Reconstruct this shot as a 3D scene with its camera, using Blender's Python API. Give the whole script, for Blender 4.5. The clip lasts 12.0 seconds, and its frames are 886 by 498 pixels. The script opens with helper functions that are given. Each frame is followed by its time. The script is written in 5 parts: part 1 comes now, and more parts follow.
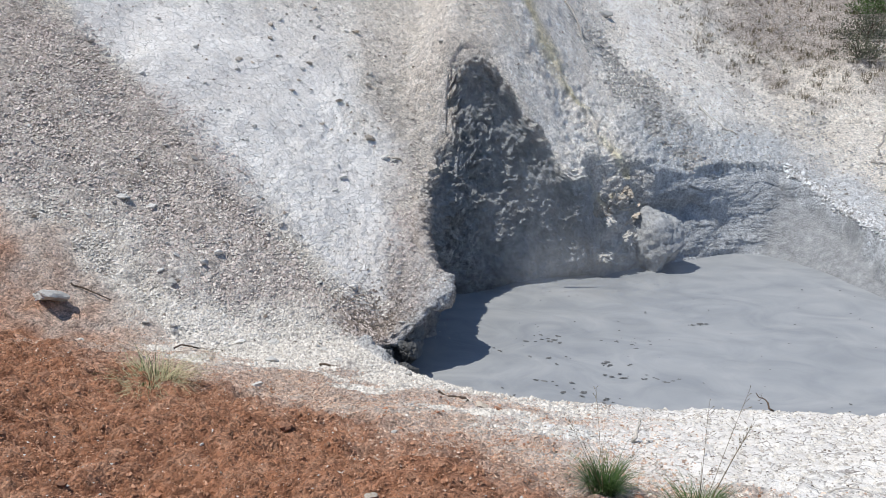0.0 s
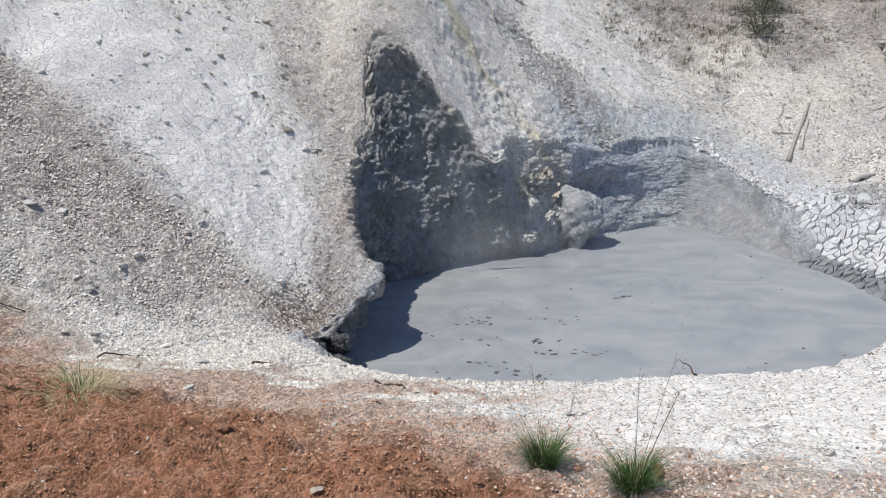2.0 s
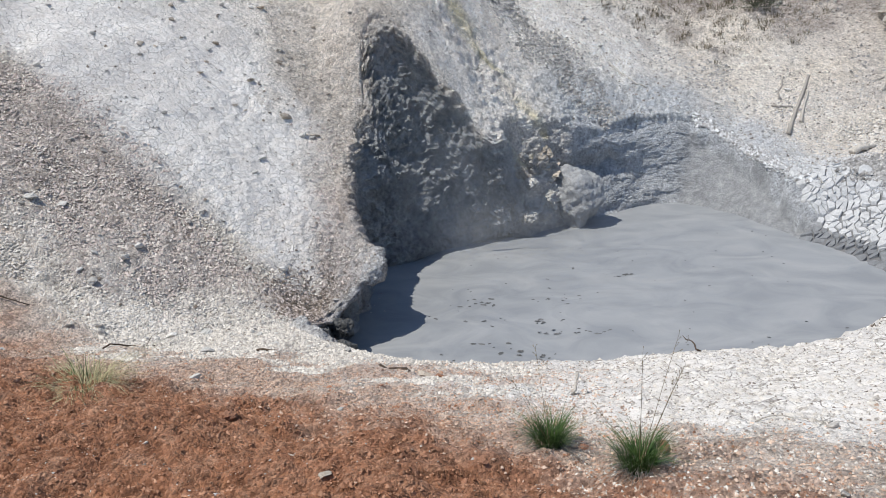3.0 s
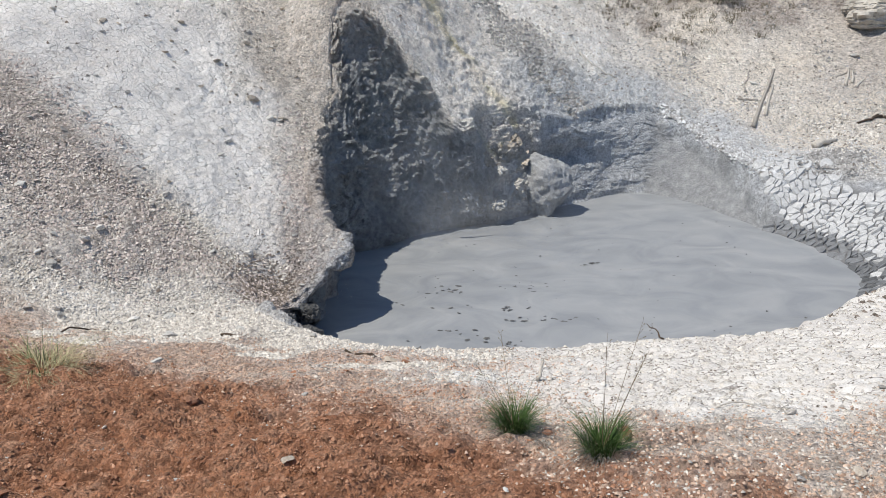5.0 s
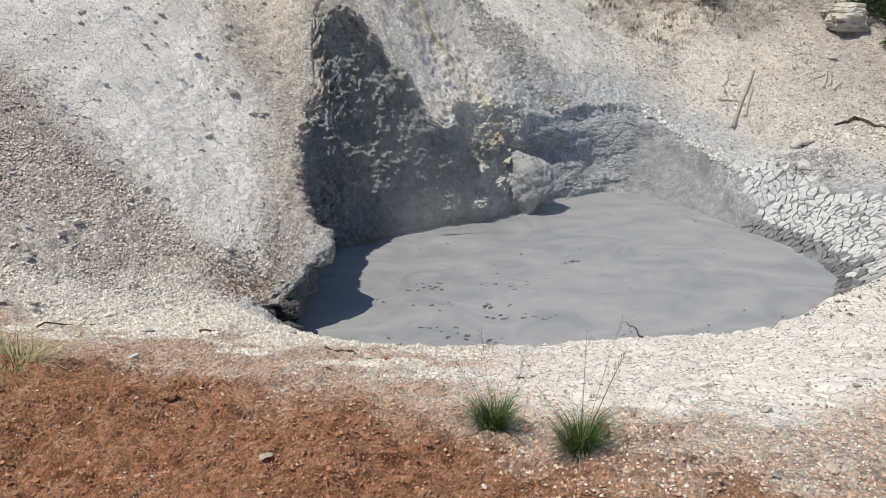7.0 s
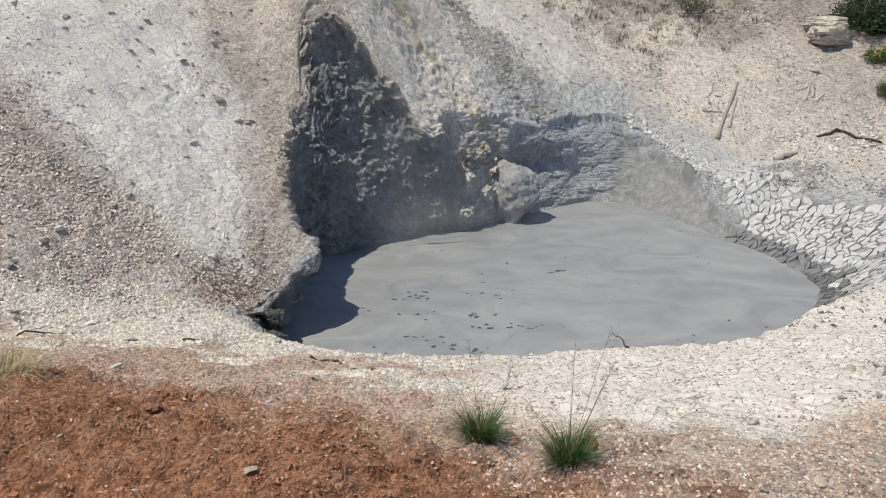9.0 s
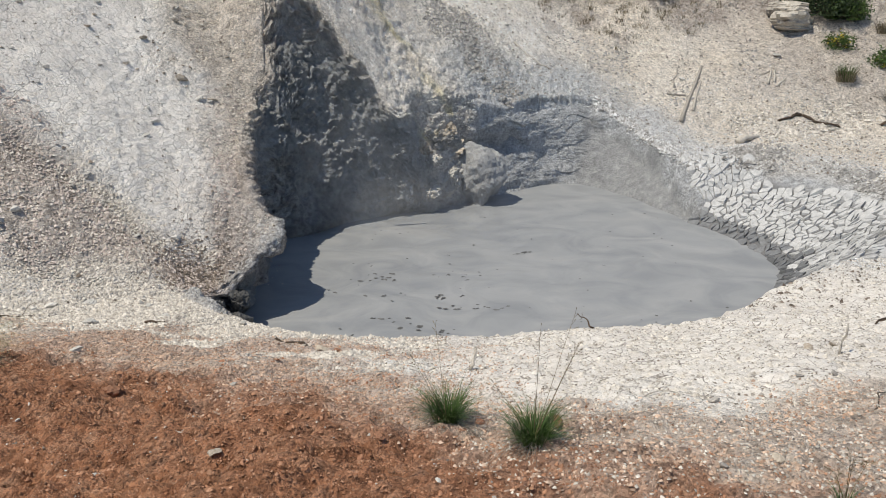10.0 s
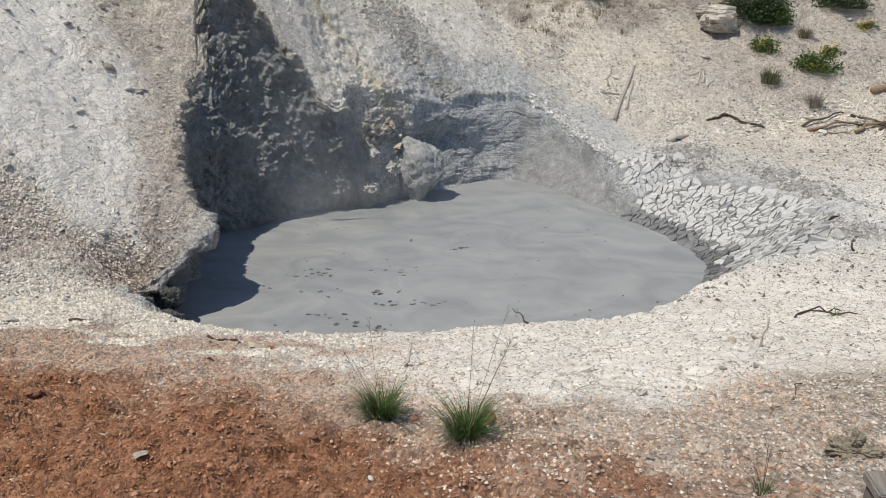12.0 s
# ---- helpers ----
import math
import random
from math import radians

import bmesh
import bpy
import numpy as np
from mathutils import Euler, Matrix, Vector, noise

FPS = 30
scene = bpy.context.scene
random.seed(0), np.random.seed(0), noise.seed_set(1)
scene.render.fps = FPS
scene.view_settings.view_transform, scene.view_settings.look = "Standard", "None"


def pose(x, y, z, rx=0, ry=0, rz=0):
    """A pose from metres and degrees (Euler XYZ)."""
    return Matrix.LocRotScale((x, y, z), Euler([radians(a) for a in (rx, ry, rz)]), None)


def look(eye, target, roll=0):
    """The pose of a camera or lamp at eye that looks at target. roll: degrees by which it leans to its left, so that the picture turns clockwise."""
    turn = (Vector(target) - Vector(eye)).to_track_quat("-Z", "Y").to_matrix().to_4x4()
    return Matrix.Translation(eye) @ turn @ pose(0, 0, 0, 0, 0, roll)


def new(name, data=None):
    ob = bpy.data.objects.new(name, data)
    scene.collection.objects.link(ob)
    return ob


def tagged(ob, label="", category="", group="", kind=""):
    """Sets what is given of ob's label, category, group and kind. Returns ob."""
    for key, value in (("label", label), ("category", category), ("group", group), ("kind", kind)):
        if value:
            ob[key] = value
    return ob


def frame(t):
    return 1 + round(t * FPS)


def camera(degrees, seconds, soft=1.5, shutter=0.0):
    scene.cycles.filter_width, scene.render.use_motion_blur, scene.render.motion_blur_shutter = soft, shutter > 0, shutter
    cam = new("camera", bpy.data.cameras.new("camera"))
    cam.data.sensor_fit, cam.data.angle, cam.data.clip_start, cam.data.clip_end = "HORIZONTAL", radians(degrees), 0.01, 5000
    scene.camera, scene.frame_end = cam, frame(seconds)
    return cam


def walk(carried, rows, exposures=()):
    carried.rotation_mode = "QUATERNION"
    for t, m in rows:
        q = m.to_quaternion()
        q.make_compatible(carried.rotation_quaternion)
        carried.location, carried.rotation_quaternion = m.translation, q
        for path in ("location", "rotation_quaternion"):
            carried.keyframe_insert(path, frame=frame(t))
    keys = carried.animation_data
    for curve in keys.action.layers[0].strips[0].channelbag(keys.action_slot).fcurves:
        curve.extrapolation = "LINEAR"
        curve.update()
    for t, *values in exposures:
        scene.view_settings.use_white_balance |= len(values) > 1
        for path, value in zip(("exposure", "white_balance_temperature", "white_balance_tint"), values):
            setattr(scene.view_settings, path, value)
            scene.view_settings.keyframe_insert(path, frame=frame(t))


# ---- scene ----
cam = camera(61.22, 12.0, soft=0.5)
PATH = [
    (0.0, pose(0.015, 0.009, 2.202, 74.94, -0.04, 11.89)),
    (0.5, pose(-0.007, -0.014, 2.214, 74.59, -0.99, 8.30)),
    (1.0, pose(-0.018, -0.022, 2.218, 75.11, -0.91, 6.55)),
    (1.5, pose(-0.021, -0.024, 2.221, 74.86, 0.09, 5.87)),
    (2.0, pose(-0.010, -0.017, 2.215, 73.84, 1.60, 5.47)),
    (2.5, pose(-0.009, -0.013, 2.214, 73.02, 2.62, 5.37)),
    (3.0, pose(-0.008, -0.018, 2.219, 72.49, 3.06, 5.15)),
    (5.0, pose(-0.003, -0.002, 2.202, 71.44, 1.60, 3.08)),
    (5.5, pose(-0.001, 0.001, 2.201, 71.15, 1.52, 2.59)),
    (6.0, pose(-0.001, 0.003, 2.200, 70.96, 1.37, 2.16)),
    (6.5, pose(0.002, 0.002, 2.199, 70.98, 1.13, 1.93)),
    (7.0, pose(0.000, 0.000, 2.200, 71.21, 0.72, 1.88)),
    (9.0, pose(-0.014, 0.022, 2.209, 71.79, 0.07, 0.90)),
    (9.5, pose(-0.019, 0.014, 2.208, 71.22, -0.25, -0.12)),
    (10.0, pose(-0.012, 0.032, 2.199, 70.43, -0.79, -1.49)),
    (10.5, pose(-0.008, 0.042, 2.198, 69.90, -1.32, -3.02)),
    (11.0, pose(-0.001, 0.035, 2.197, 69.77, -1.70, -4.46)),
    (11.5, pose(0.011, 0.026, 2.200, 70.01, -1.96, -5.46)),
    (12.0, pose(0.009, 0.036, 2.208, 70.15, -2.47, -5.87)),
]
walk(cam, PATH, [(0.0, -0.02, 6350, 8), (4.0, -0.12, 6550, 8), (6.0, -0.12, 6800, 7.5), (7.0, -0.15, 7000, 7.5), (12.0, -0.28, 7080, 7)])

# ---- light: a high summer sun over the left hill, clear sky; the picture grows warmer on the way ----
SUN_ELEVATION, SUN_AZIMUTH = 64.0, -112.0      # azimuth from +y, to the left negative
world = bpy.data.worlds.new("sky")
scene.world = world
world.use_nodes = True
wn = world.node_tree.nodes
sky = wn.new("ShaderNodeTexSky")
sky.sky_type, sky.sun_disc = "NISHITA", False
sky.sun_elevation, sky.sun_rotation = radians(SUN_ELEVATION), radians(SUN_AZIMUTH)
sky.altitude, sky.dust_density = 2400, 1.0
wn["Background"].inputs["Strength"].default_value = 0.15
world.node_tree.links.new(sky.outputs["Color"], wn["Background"].inputs["Color"])
sun_data = bpy.data.lights.new("sun", "SUN")
sun_data.energy, sun_data.angle, sun_data.color = 4.45, radians(0.6), (1.0, 0.95, 0.88)
sun = new("sun", sun_data)
se, sa = radians(SUN_ELEVATION), radians(SUN_AZIMUTH)
sun_dir = Vector((math.sin(sa) * math.cos(se), math.cos(sa) * math.cos(se), math.sin(se)))
sun.matrix_world = look(sun_dir * 60, (0, 0, 0))


# ---- numeric helpers ----
def sm(a, b, x):
    t = np.clip((x - a) / (b - a), 0, 1)
    return t * t * (3 - 2 * t)


def smax(a, b, k):
    h = np.clip(0.5 + 0.5 * (a - b) / k, 0, 1)
    return b + (a - b) * h + k * h * (1 - h)


def smin(a, b, k):
    return -smax(-a, -b, k)


def hashed(i, j, k, seed):
    h = (i * 374761393 + j * 668265263 + k * 2147483647 + seed * 1274126177) & 0xFFFFFFFF
    h = ((h ^ (h >> 13)) * 1274126177) & 0xFFFFFFFF
    return ((h ^ (h >> 16)) & 0xFFFFFF) / float(0xFFFFFF) * 2 - 1


def vnoise(x, y, z=None, seed=0):
    """Smooth value noise in -1..1 over arrays."""
    x, y = np.asarray(x, float), np.asarray(y, float)
    z = np.zeros_like(x) if z is None else np.asarray(z, float)
    i, j, k = (np.floor(v).astype(np.int64) for v in (x, y, z))
    fx, fy, fz = x - i, y - j, z - k
    fx, fy, fz = (v * v * (3 - 2 * v) for v in (fx, fy, fz))
    flat = not np.any(z)
    out = 0
    for dz in ((0,) if flat else (0, 1)):
        wz = 1 - fz if dz == 0 else fz
        for dy in (0, 1):
            wy = 1 - fy if dy == 0 else fy
            out = out + wz * wy * (hashed(i, j + dy, k + dz, seed) * (1 - fx) + hashed(i + 1, j + dy, k + dz, seed) * fx)
    return out


def fbm(x, y, octaves=4, seed=0, gain=0.5):
    total, amp = 0, 1.0
    for o in range(octaves):
        total = total + amp * vnoise(x * 2.03 ** o + 17.3 * o, y * 2.03 ** o - 9.1 * o, None, seed + o)
        amp *= gain
    return total


def fbm3(x, y, z, scale, octaves=3, seed=0, gain=0.5, ridged=False):
    total, amp = 0, 1.0
    for o in range(octaves):
        f = scale * 2.03 ** o
        n = vnoise(x * f + 17.3 * o, y * f - 9.1 * o, z * f + 5.7 * o, seed + o)
        total = total + amp * (0.5 - np.abs(n) if ridged else n)
        amp *= gain
    return total


# ---- plan of the place ----
POOL_Z = -1.6
CX, CY = 1.9, 10.4
# angle round the pool: radius of the waterline, steepness of the bank
OUTLINE = [(3, 3.25, 0.55), (21, 3.2, 0.5), (35, 3.2, 0.7), (50, 3.5, 1.1), (65, 4.2, 1.2), (73, 4.48, 1.5), (78, 4.38, 1.9), (83, 4.18, 2.3),
           (93, 3.62, 2.8), (101, 3.38, 3.0), (107, 3.18, 3.2), (116, 3.0, 3.2), (122, 2.95, 3.1), (127, 2.85, 3.0), (131, 2.72, 3.0), (134, 2.66, 3.4), (138, 2.69, 3.7),
           (142, 2.78, 3.1), (146, 2.86, 2.8), (153, 3.05, 2.35), (158, 3.2, 2.25), (162, 3.3, 2.1), (167, 3.5, 2.3), (173, 3.66, 2.75), (178, 3.72, 2.95), (187, 3.77, 2.7), (192, 3.75, 2.35),
           (196, 3.74, 2.5), (200, 3.74, 3.4), (203, 3.8, 5.0), (206, 3.9, 6.0), (208.5, 4.08, 5.5), (210, 4.55, 4.0), (211.5, 4.98, 2.6), (215, 4.98, 2.0), (224, 4.91, 1.8), (231, 4.81, 1.7), (242, 4.65, 1.7),
           (251, 4.22, 1.7), (257, 4.02, 1.7), (265, 3.83, 1.7), (273, 3.78, 1.6), (281, 3.62, 1.5), (289, 3.32, 1.4), (298, 3.05, 1.25),
           (310, 2.95, 1.1), (334, 3.05, 0.8), (351, 3.25, 0.6)]


def ring(column):
    """A smooth periodic table over 0..360 degrees of a column of OUTLINE."""
    a = np.array([o[0] for o in OUTLINE], float)
    v = np.array([o[column] for o in OUTLINE], float)
    fine = np.interp(np.arange(0, 360, 1.0), np.r_[a - 360, a, a + 360], np.r_[v, v, v])
    kernel = np.hanning(5)
    kernel /= kernel.sum()
    return np.convolve(np.r_[fine[-20:], fine, fine[:20]], kernel, "same")[20:-20]


RADIUS, STEEP = ring(1), ring(2)


def around(x, y):
    """Angle in degrees and distance outward from the waterline."""
    th = np.degrees(np.arctan2(y - CY, x - CX)) % 360
    rad = np.hypot(x - CX, y - CY)
    grid = np.arange(361)
    return th, rad - np.interp(th, grid, np.r_[RADIUS, RADIUS[:1]]), np.interp(th, grid, np.r_[STEEP, STEEP[:1]])


def sector(th, a, b, soft):
    """1 between the angles a and b, fading over soft degrees outside."""
    mid, half = (a + b) / 2, (b - a) / 2
    off = np.abs((th - mid + 180) % 360 - 180)
    return 1 - sm(half, half + soft, off)


def hills(x, y):
    """The terrain before the basin is cut into it."""
    near = 0.25 - 0.31 * (y - 3.05) + 0.058 * np.maximum(0, x - 0.5) + 0.08 * np.maximum(0, -x - 1.5) - 0.06 * sm(4.5, 5.8, y)
    near = smin(near, 0.55 + 0 * x, 0.3)
    bench = -0.72 + 0.035 * np.clip(x - 3, -4, 8) + 0 * y
    left = -1.25 - 0.60 * (x + 1.6) + 0.47 * (y - 8.3)
    back = -0.2 - 0.561 * (x - 0.7) + 0.613 * (y - 13.35)
    # the spur stands up steeply over the cave
    back = back + 0.561 * np.minimum(0, x + 2.6) + 0.93 * 1.5 * (1 - sm(-2.2, 0.1, x)) * sm(11.3, 12.6, y) * sm(-3.9, -2.4, x)
    far = -0.35 + 0.52 * (y - 15.2 + 0.15 * (x - 5.4))
    t = smax(near, bench, 0.2)
    t = smax(t, left, 0.5)
    t = smax(t, smax(back, far, 1.0), 0.35)
    t = t - 0.34 * np.exp(-(((x + 2.3) / 0.55) ** 2 + ((y - 7.95) / 0.5) ** 2))      # the nose's foot
    return smin(t, 6.5 + 0 * x, 3.0)


def lay(x, y):
    """Height, angle, outward distance, whether the bank is cut into the hills, and how deep."""
    th, d, k = around(x, y)
    t = hills(x, y) + (0.03 + 0.09 * sm(6.0, 9.0, y)) * fbm(x * 0.6, y * 0.6, 3, 5)
    bank = POOL_Z + np.where(d > 0, k * d, np.maximum(0.9 * d, -0.6))
    # a broken lip of dried mud stands over the slumped far bank
    lip = sector(th, 38, 68, 8) * (d > 0)
    step = np.interp(th, [24, 38, 45, 55, 63, 72], [0.2, 0.24, 0.34, 0.6, 0.74, 0.8])
    bank = bank + lip * (0.36 * sm(-0.05, 0.12, d - step + 0.09 * vnoise(x * 2.3, y * 2.3, None, 8) + 0.05 * vnoise(x * 6.1, y * 6.1, None, 9)) - 0.16 * sm(0, 1, d / step))
    cut = np.clip((t - bank) / 0.25, 0, 1)
    return smin(t, bank, 0.08 + 0.16 * sector(th, 208, 224, 4)), th, d, cut, np.maximum(t - bank, 0)


# ---- materials ----
def material(name, rough=0.9):
    m = bpy.data.materials.new(name)
    m.use_nodes = True
    b = m.node_tree.nodes["Principled BSDF"]
    b.inputs["Roughness"].default_value = rough
    return m, m.node_tree.nodes, m.node_tree.links, b


def node(nodes, kind, **values):
    n = nodes.new(kind)
    for key, value in values.items():
        n.inputs[key.replace("_", " ")].default_value = value
    return n


def mix(nodes, links, fac, a, b, blend="MIX"):
    n = nodes.new("ShaderNodeMix")
    n.data_type, n.blend_type = "RGBA", blend
    for socket, value in ((n.inputs[0], fac), (n.inputs[6], a), (n.inputs[7], b)):
        if isinstance(value, (int, float)):
            socket.default_value = value
        elif isinstance(value, tuple):
            socket.default_value = (*value, 1)
        else:
            links.new(value, socket)
    return n.outputs[2]


def ramp(nodes, links, fac, stops):
    n = nodes.new("ShaderNodeValToRGB")
    while len(n.color_ramp.elements) < len(stops):
        n.color_ramp.elements.new(0.5)
    for e, (p, c) in zip(n.color_ramp.elements, stops):
        e.position, e.color = p, (*c, 1) if isinstance(c, tuple) else (c, c, c, 1)
    links.new(fac, n.inputs[0])
    return n.outputs[0]


def noise_tex(nodes, links, scale, detail=5.0, rough=0.6, coord=None):
    n = node(nodes, "ShaderNodeTexNoise", Scale=scale, Detail=detail, Roughness=rough)
    if coord is not None:
        links.new(coord, n.inputs["Vector"])
    return n.outputs["Fac"]


def ground_material():
    m, nodes, links, b = material("ground_soil", 0.95)
    co = nodes.new("ShaderNodeTexCoord").outputs["Object"]
    za = nodes.new("ShaderNodeAttribute")
    za.attribute_name = "zone_a"
    zb = nodes.new("ShaderNodeAttribute")
    zb.attribute_name = "zone_b"
    sa_ = nodes.new("ShaderNodeSeparateColor")
    sb_ = nodes.new("ShaderNodeSeparateColor")
    links.new(za.outputs["Color"], sa_.inputs[0])
    links.new(zb.outputs["Color"], sb_.inputs[0])
    red, grey, cave = sa_.outputs
    yellow, brown, white = sb_.outputs
    cracked, wet = zb.outputs["Alpha"], za.outputs["Alpha"]
    big = noise_tex(nodes, links, 0.9, 6, 0.6, co)
    mid = noise_tex(nodes, links, 7.0, 9, 0.7, co)
    fine = noise_tex(nodes, links, 45.0, 5, 0.7, co)
    stir = nodes.new("ShaderNodeVectorMath")
    stir.operation = "MULTIPLY_ADD"
    sn = node(nodes, "ShaderNodeTexNoise", Scale=16.0, Detail=3.0)
    links.new(co, sn.inputs["Vector"])
    links.new(sn.outputs["Color"], stir.inputs[0])
    stir.inputs[1].default_value = (0.05, 0.05, 0.05)
    links.new(co, stir.inputs[2])
    pebbles = []
    for scale in (23.0, 58.0):
        v = nodes.new("ShaderNodeTexVoronoi")
        v.inputs["Scale"].default_value = scale
        links.new(stir.outputs[0], v.inputs["Vector"])
        pebbles.append(v)
    coarse, speck = pebbles
    tan = ramp(nodes, links, mid, [(0.28, (0.48, 0.425, 0.36)), (0.5, (0.68, 0.62, 0.545)), (0.72, (0.80, 0.755, 0.695))])
    pale = ramp(nodes, links, mid, [(0.26, (0.62, 0.60, 0.565)), (0.42, (0.81, 0.785, 0.745)), (0.7, (0.91, 0.89, 0.86))])
    redc = ramp(nodes, links, mid, [(0.26, (0.215, 0.092, 0.05)), (0.5, (0.40, 0.195, 0.112)), (0.74, (0.60, 0.37, 0.25))])
    greyc = ramp(nodes, links, mid, [(0.28, (0.32, 0.335, 0.355)), (0.5, (0.47, 0.49, 0.512)), (0.72, (0.65, 0.665, 0.685))])
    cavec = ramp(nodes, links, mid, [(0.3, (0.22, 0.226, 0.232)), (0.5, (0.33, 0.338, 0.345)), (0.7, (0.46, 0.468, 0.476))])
    brownc = ramp(nodes, links, mid, [(0.3, (0.23, 0.19, 0.165)), (0.5, (0.38, 0.33, 0.295)), (0.72, (0.57, 0.52, 0.48))])
    yellowc = ramp(nodes, links, mid, [(0.3, (0.40, 0.34, 0.20)), (0.6, (0.66, 0.60, 0.40)), (0.75, (0.76, 0.72, 0.55))])
    c = mix(nodes, links, white, tan, pale)
    c = mix(nodes, links, brown, c, brownc)
    c = mix(nodes, links, grey, c, greyc)
    c = mix(nodes, links, red, c, redc)
    c = mix(nodes, links, yellow, c, yellowc)
    shade = ramp(nodes, links, fine, [(0.28, 0.62), (0.48, 1.04), (0.75, 1.24)])
    pebble = nodes.new("ShaderNodeSeparateColor")
    links.new(speck.outputs["Color"], pebble.inputs[0])
    tone = ramp(nodes, links, pebble.outputs[0], [(0.0, 0.66), (0.4, 1.03), (1.0, 1.32)])
    loose = node(nodes, "ShaderNodeMapRange")
    loose.inputs[3].default_value, loose.inputs[4].default_value = 1.0, 0.45
    links.new(cracked, loose.inputs[0])
    c = mix(nodes, links, loose.outputs[0], c, tone, "MULTIPLY")
    lump = nodes.new("ShaderNodeSeparateColor")
    links.new(coarse.outputs["Color"], lump.inputs[0])
    lump_tone = ramp(nodes, links, lump.outputs[1], [(0.0, 0.74), (0.3, 1.03), (1.0, 1.2)])
    c = mix(nodes, links, loose.outputs[0], c, lump_tone, "MULTIPLY")
    # shade between the stones of the gravel slope, painted as a brown soil tone
    gap_shade = ramp(nodes, links, coarse.outputs["Distance"], [(0.6, 0.0), (0.85, 0.6)])
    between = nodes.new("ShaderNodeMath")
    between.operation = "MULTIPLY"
    links.new(gap_shade, between.inputs[0])
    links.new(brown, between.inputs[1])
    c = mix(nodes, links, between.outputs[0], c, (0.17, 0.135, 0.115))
    c = mix(nodes, links, 1.0, c, shade, "MULTIPLY")
    crust_tone = ramp(nodes, links, mid, [(0.28, (0.46, 0.415, 0.365)), (0.42, (0.65, 0.62, 0.585)), (0.7, (0.75, 0.735, 0.71))])
    half = nodes.new("ShaderNodeMath")
    half.operation = "MULTIPLY"
    half.inputs[1].default_value = 0.85
    links.new(cracked, half.inputs[0])
    c = mix(nodes, links, half.outputs[0], c, crust_tone)
    patch = ramp(nodes, links, big, [(0.3, (0.9, 0.885, 0.88)), (0.6, (1.06, 1.05, 1.04))])
    c = mix(nodes, links, 1.0, c, patch, "MULTIPLY")
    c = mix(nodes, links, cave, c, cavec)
    warp = nodes.new("ShaderNodeVectorMath")
    warp.operation = "MULTIPLY_ADD"
    wn_ = node(nodes, "ShaderNodeTexNoise", Scale=5.0, Detail=4.0)
    links.new(co, wn_.inputs["Vector"])
    links.new(wn_.outputs["Color"], warp.inputs[0])
    warp.inputs[1].default_value = (0.16, 0.16, 0.16)
    links.new(co, warp.inputs[2])
    crack = nodes.new("ShaderNodeTexVoronoi")
    crack.feature = "DISTANCE_TO_EDGE"
    crack.inputs["Scale"].default_value = 8.0
    links.new(warp.outputs[0], crack.inputs["Vector"])
    line = ramp(nodes, links, crack.outputs["Distance"], [(0.0, 0.95), (0.02, 0.7), (0.04, 0.0)])
    broken = ramp(nodes, links, mid, [(0.42, 0.0), (0.56, 1.0)])
    crust = nodes.new("ShaderNodeMath")
    crust.operation = "MULTIPLY"
    links.new(line, crust.inputs[0])
    links.new(broken, crust.inputs[1])
    crust2 = nodes.new("ShaderNodeMath")
    crust2.operation = "MULTIPLY"
    links.new(crust.outputs[0], crust2.inputs[0])
    links.new(cracked, crust2.inputs[1])
    c = mix(nodes, links, crust2.outputs[0], c, (0.17, 0.145, 0.125))
    slick = ramp(nodes, links, mid, [(0.3, (0.13, 0.13, 0.132)), (0.7, (0.21, 0.21, 0.213))])
    c = mix(nodes, links, wet, c, slick)
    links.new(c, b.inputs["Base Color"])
    gloss = node(nodes, "ShaderNodeMapRange")
    gloss.inputs[3].default_value, gloss.inputs[4].default_value = 0.95, 0.5
    links.new(wet, gloss.inputs[0])
    links.new(gloss.outputs[0], b.inputs["Roughness"])
    bump = node(nodes, "ShaderNodeBump", Strength=0.9, Distance=0.05)
    sub = nodes.new("ShaderNodeMath")
    sub.operation = "SUBTRACT"
    links.new(fine, sub.inputs[0])
    links.new(crust2.outputs[0], sub.inputs[1])
    grit = noise_tex(nodes, links, 13.0, 9, 0.72, co)
    add = nodes.new("ShaderNodeMath")
    add.operation = "MULTIPLY_ADD"
    add.inputs[1].default_value = 0.75
    links.new(grit, add.inputs[0])
    links.new(sub.outputs[0], add.inputs[2])
    peb = nodes.new("ShaderNodeMath")
    peb.operation = "MULTIPLY_ADD"
    peb.inputs[1].default_value = -0.3
    links.new(speck.outputs["Distance"], peb.inputs[0])
    links.new(add.outputs[0], peb.inputs[2])
    dome = nodes.new("ShaderNodeMath")
    dome.operation = "MULTIPLY_ADD"
    dome.inputs[1].default_value = -0.55
    links.new(coarse.outputs["Distance"], dome.inputs[0])
    links.new(peb.outputs[0], dome.inputs[2])
    links.new(dome.outputs[0], bump.inputs["Height"])
    dull = nodes.new("ShaderNodeMath")
    dull.operation = "MULTIPLY_ADD"
    dull.inputs[1].default_value = 0.7
    links.new(cracked, dull.inputs[0])
    links.new(wet, dull.inputs[2])
    flat = node(nodes, "ShaderNodeMapRange")
    flat.inputs[3].default_value, flat.inputs[4].default_value = 1.0, 0.15
    links.new(dull.outputs[0], flat.inputs[0])
    links.new(flat.outputs[0], bump.inputs["Strength"])
    links.new(bump.outputs[0], b.inputs["Normal"])
    b.inputs["Specular IOR Level"].default_value = 0.2
    return m


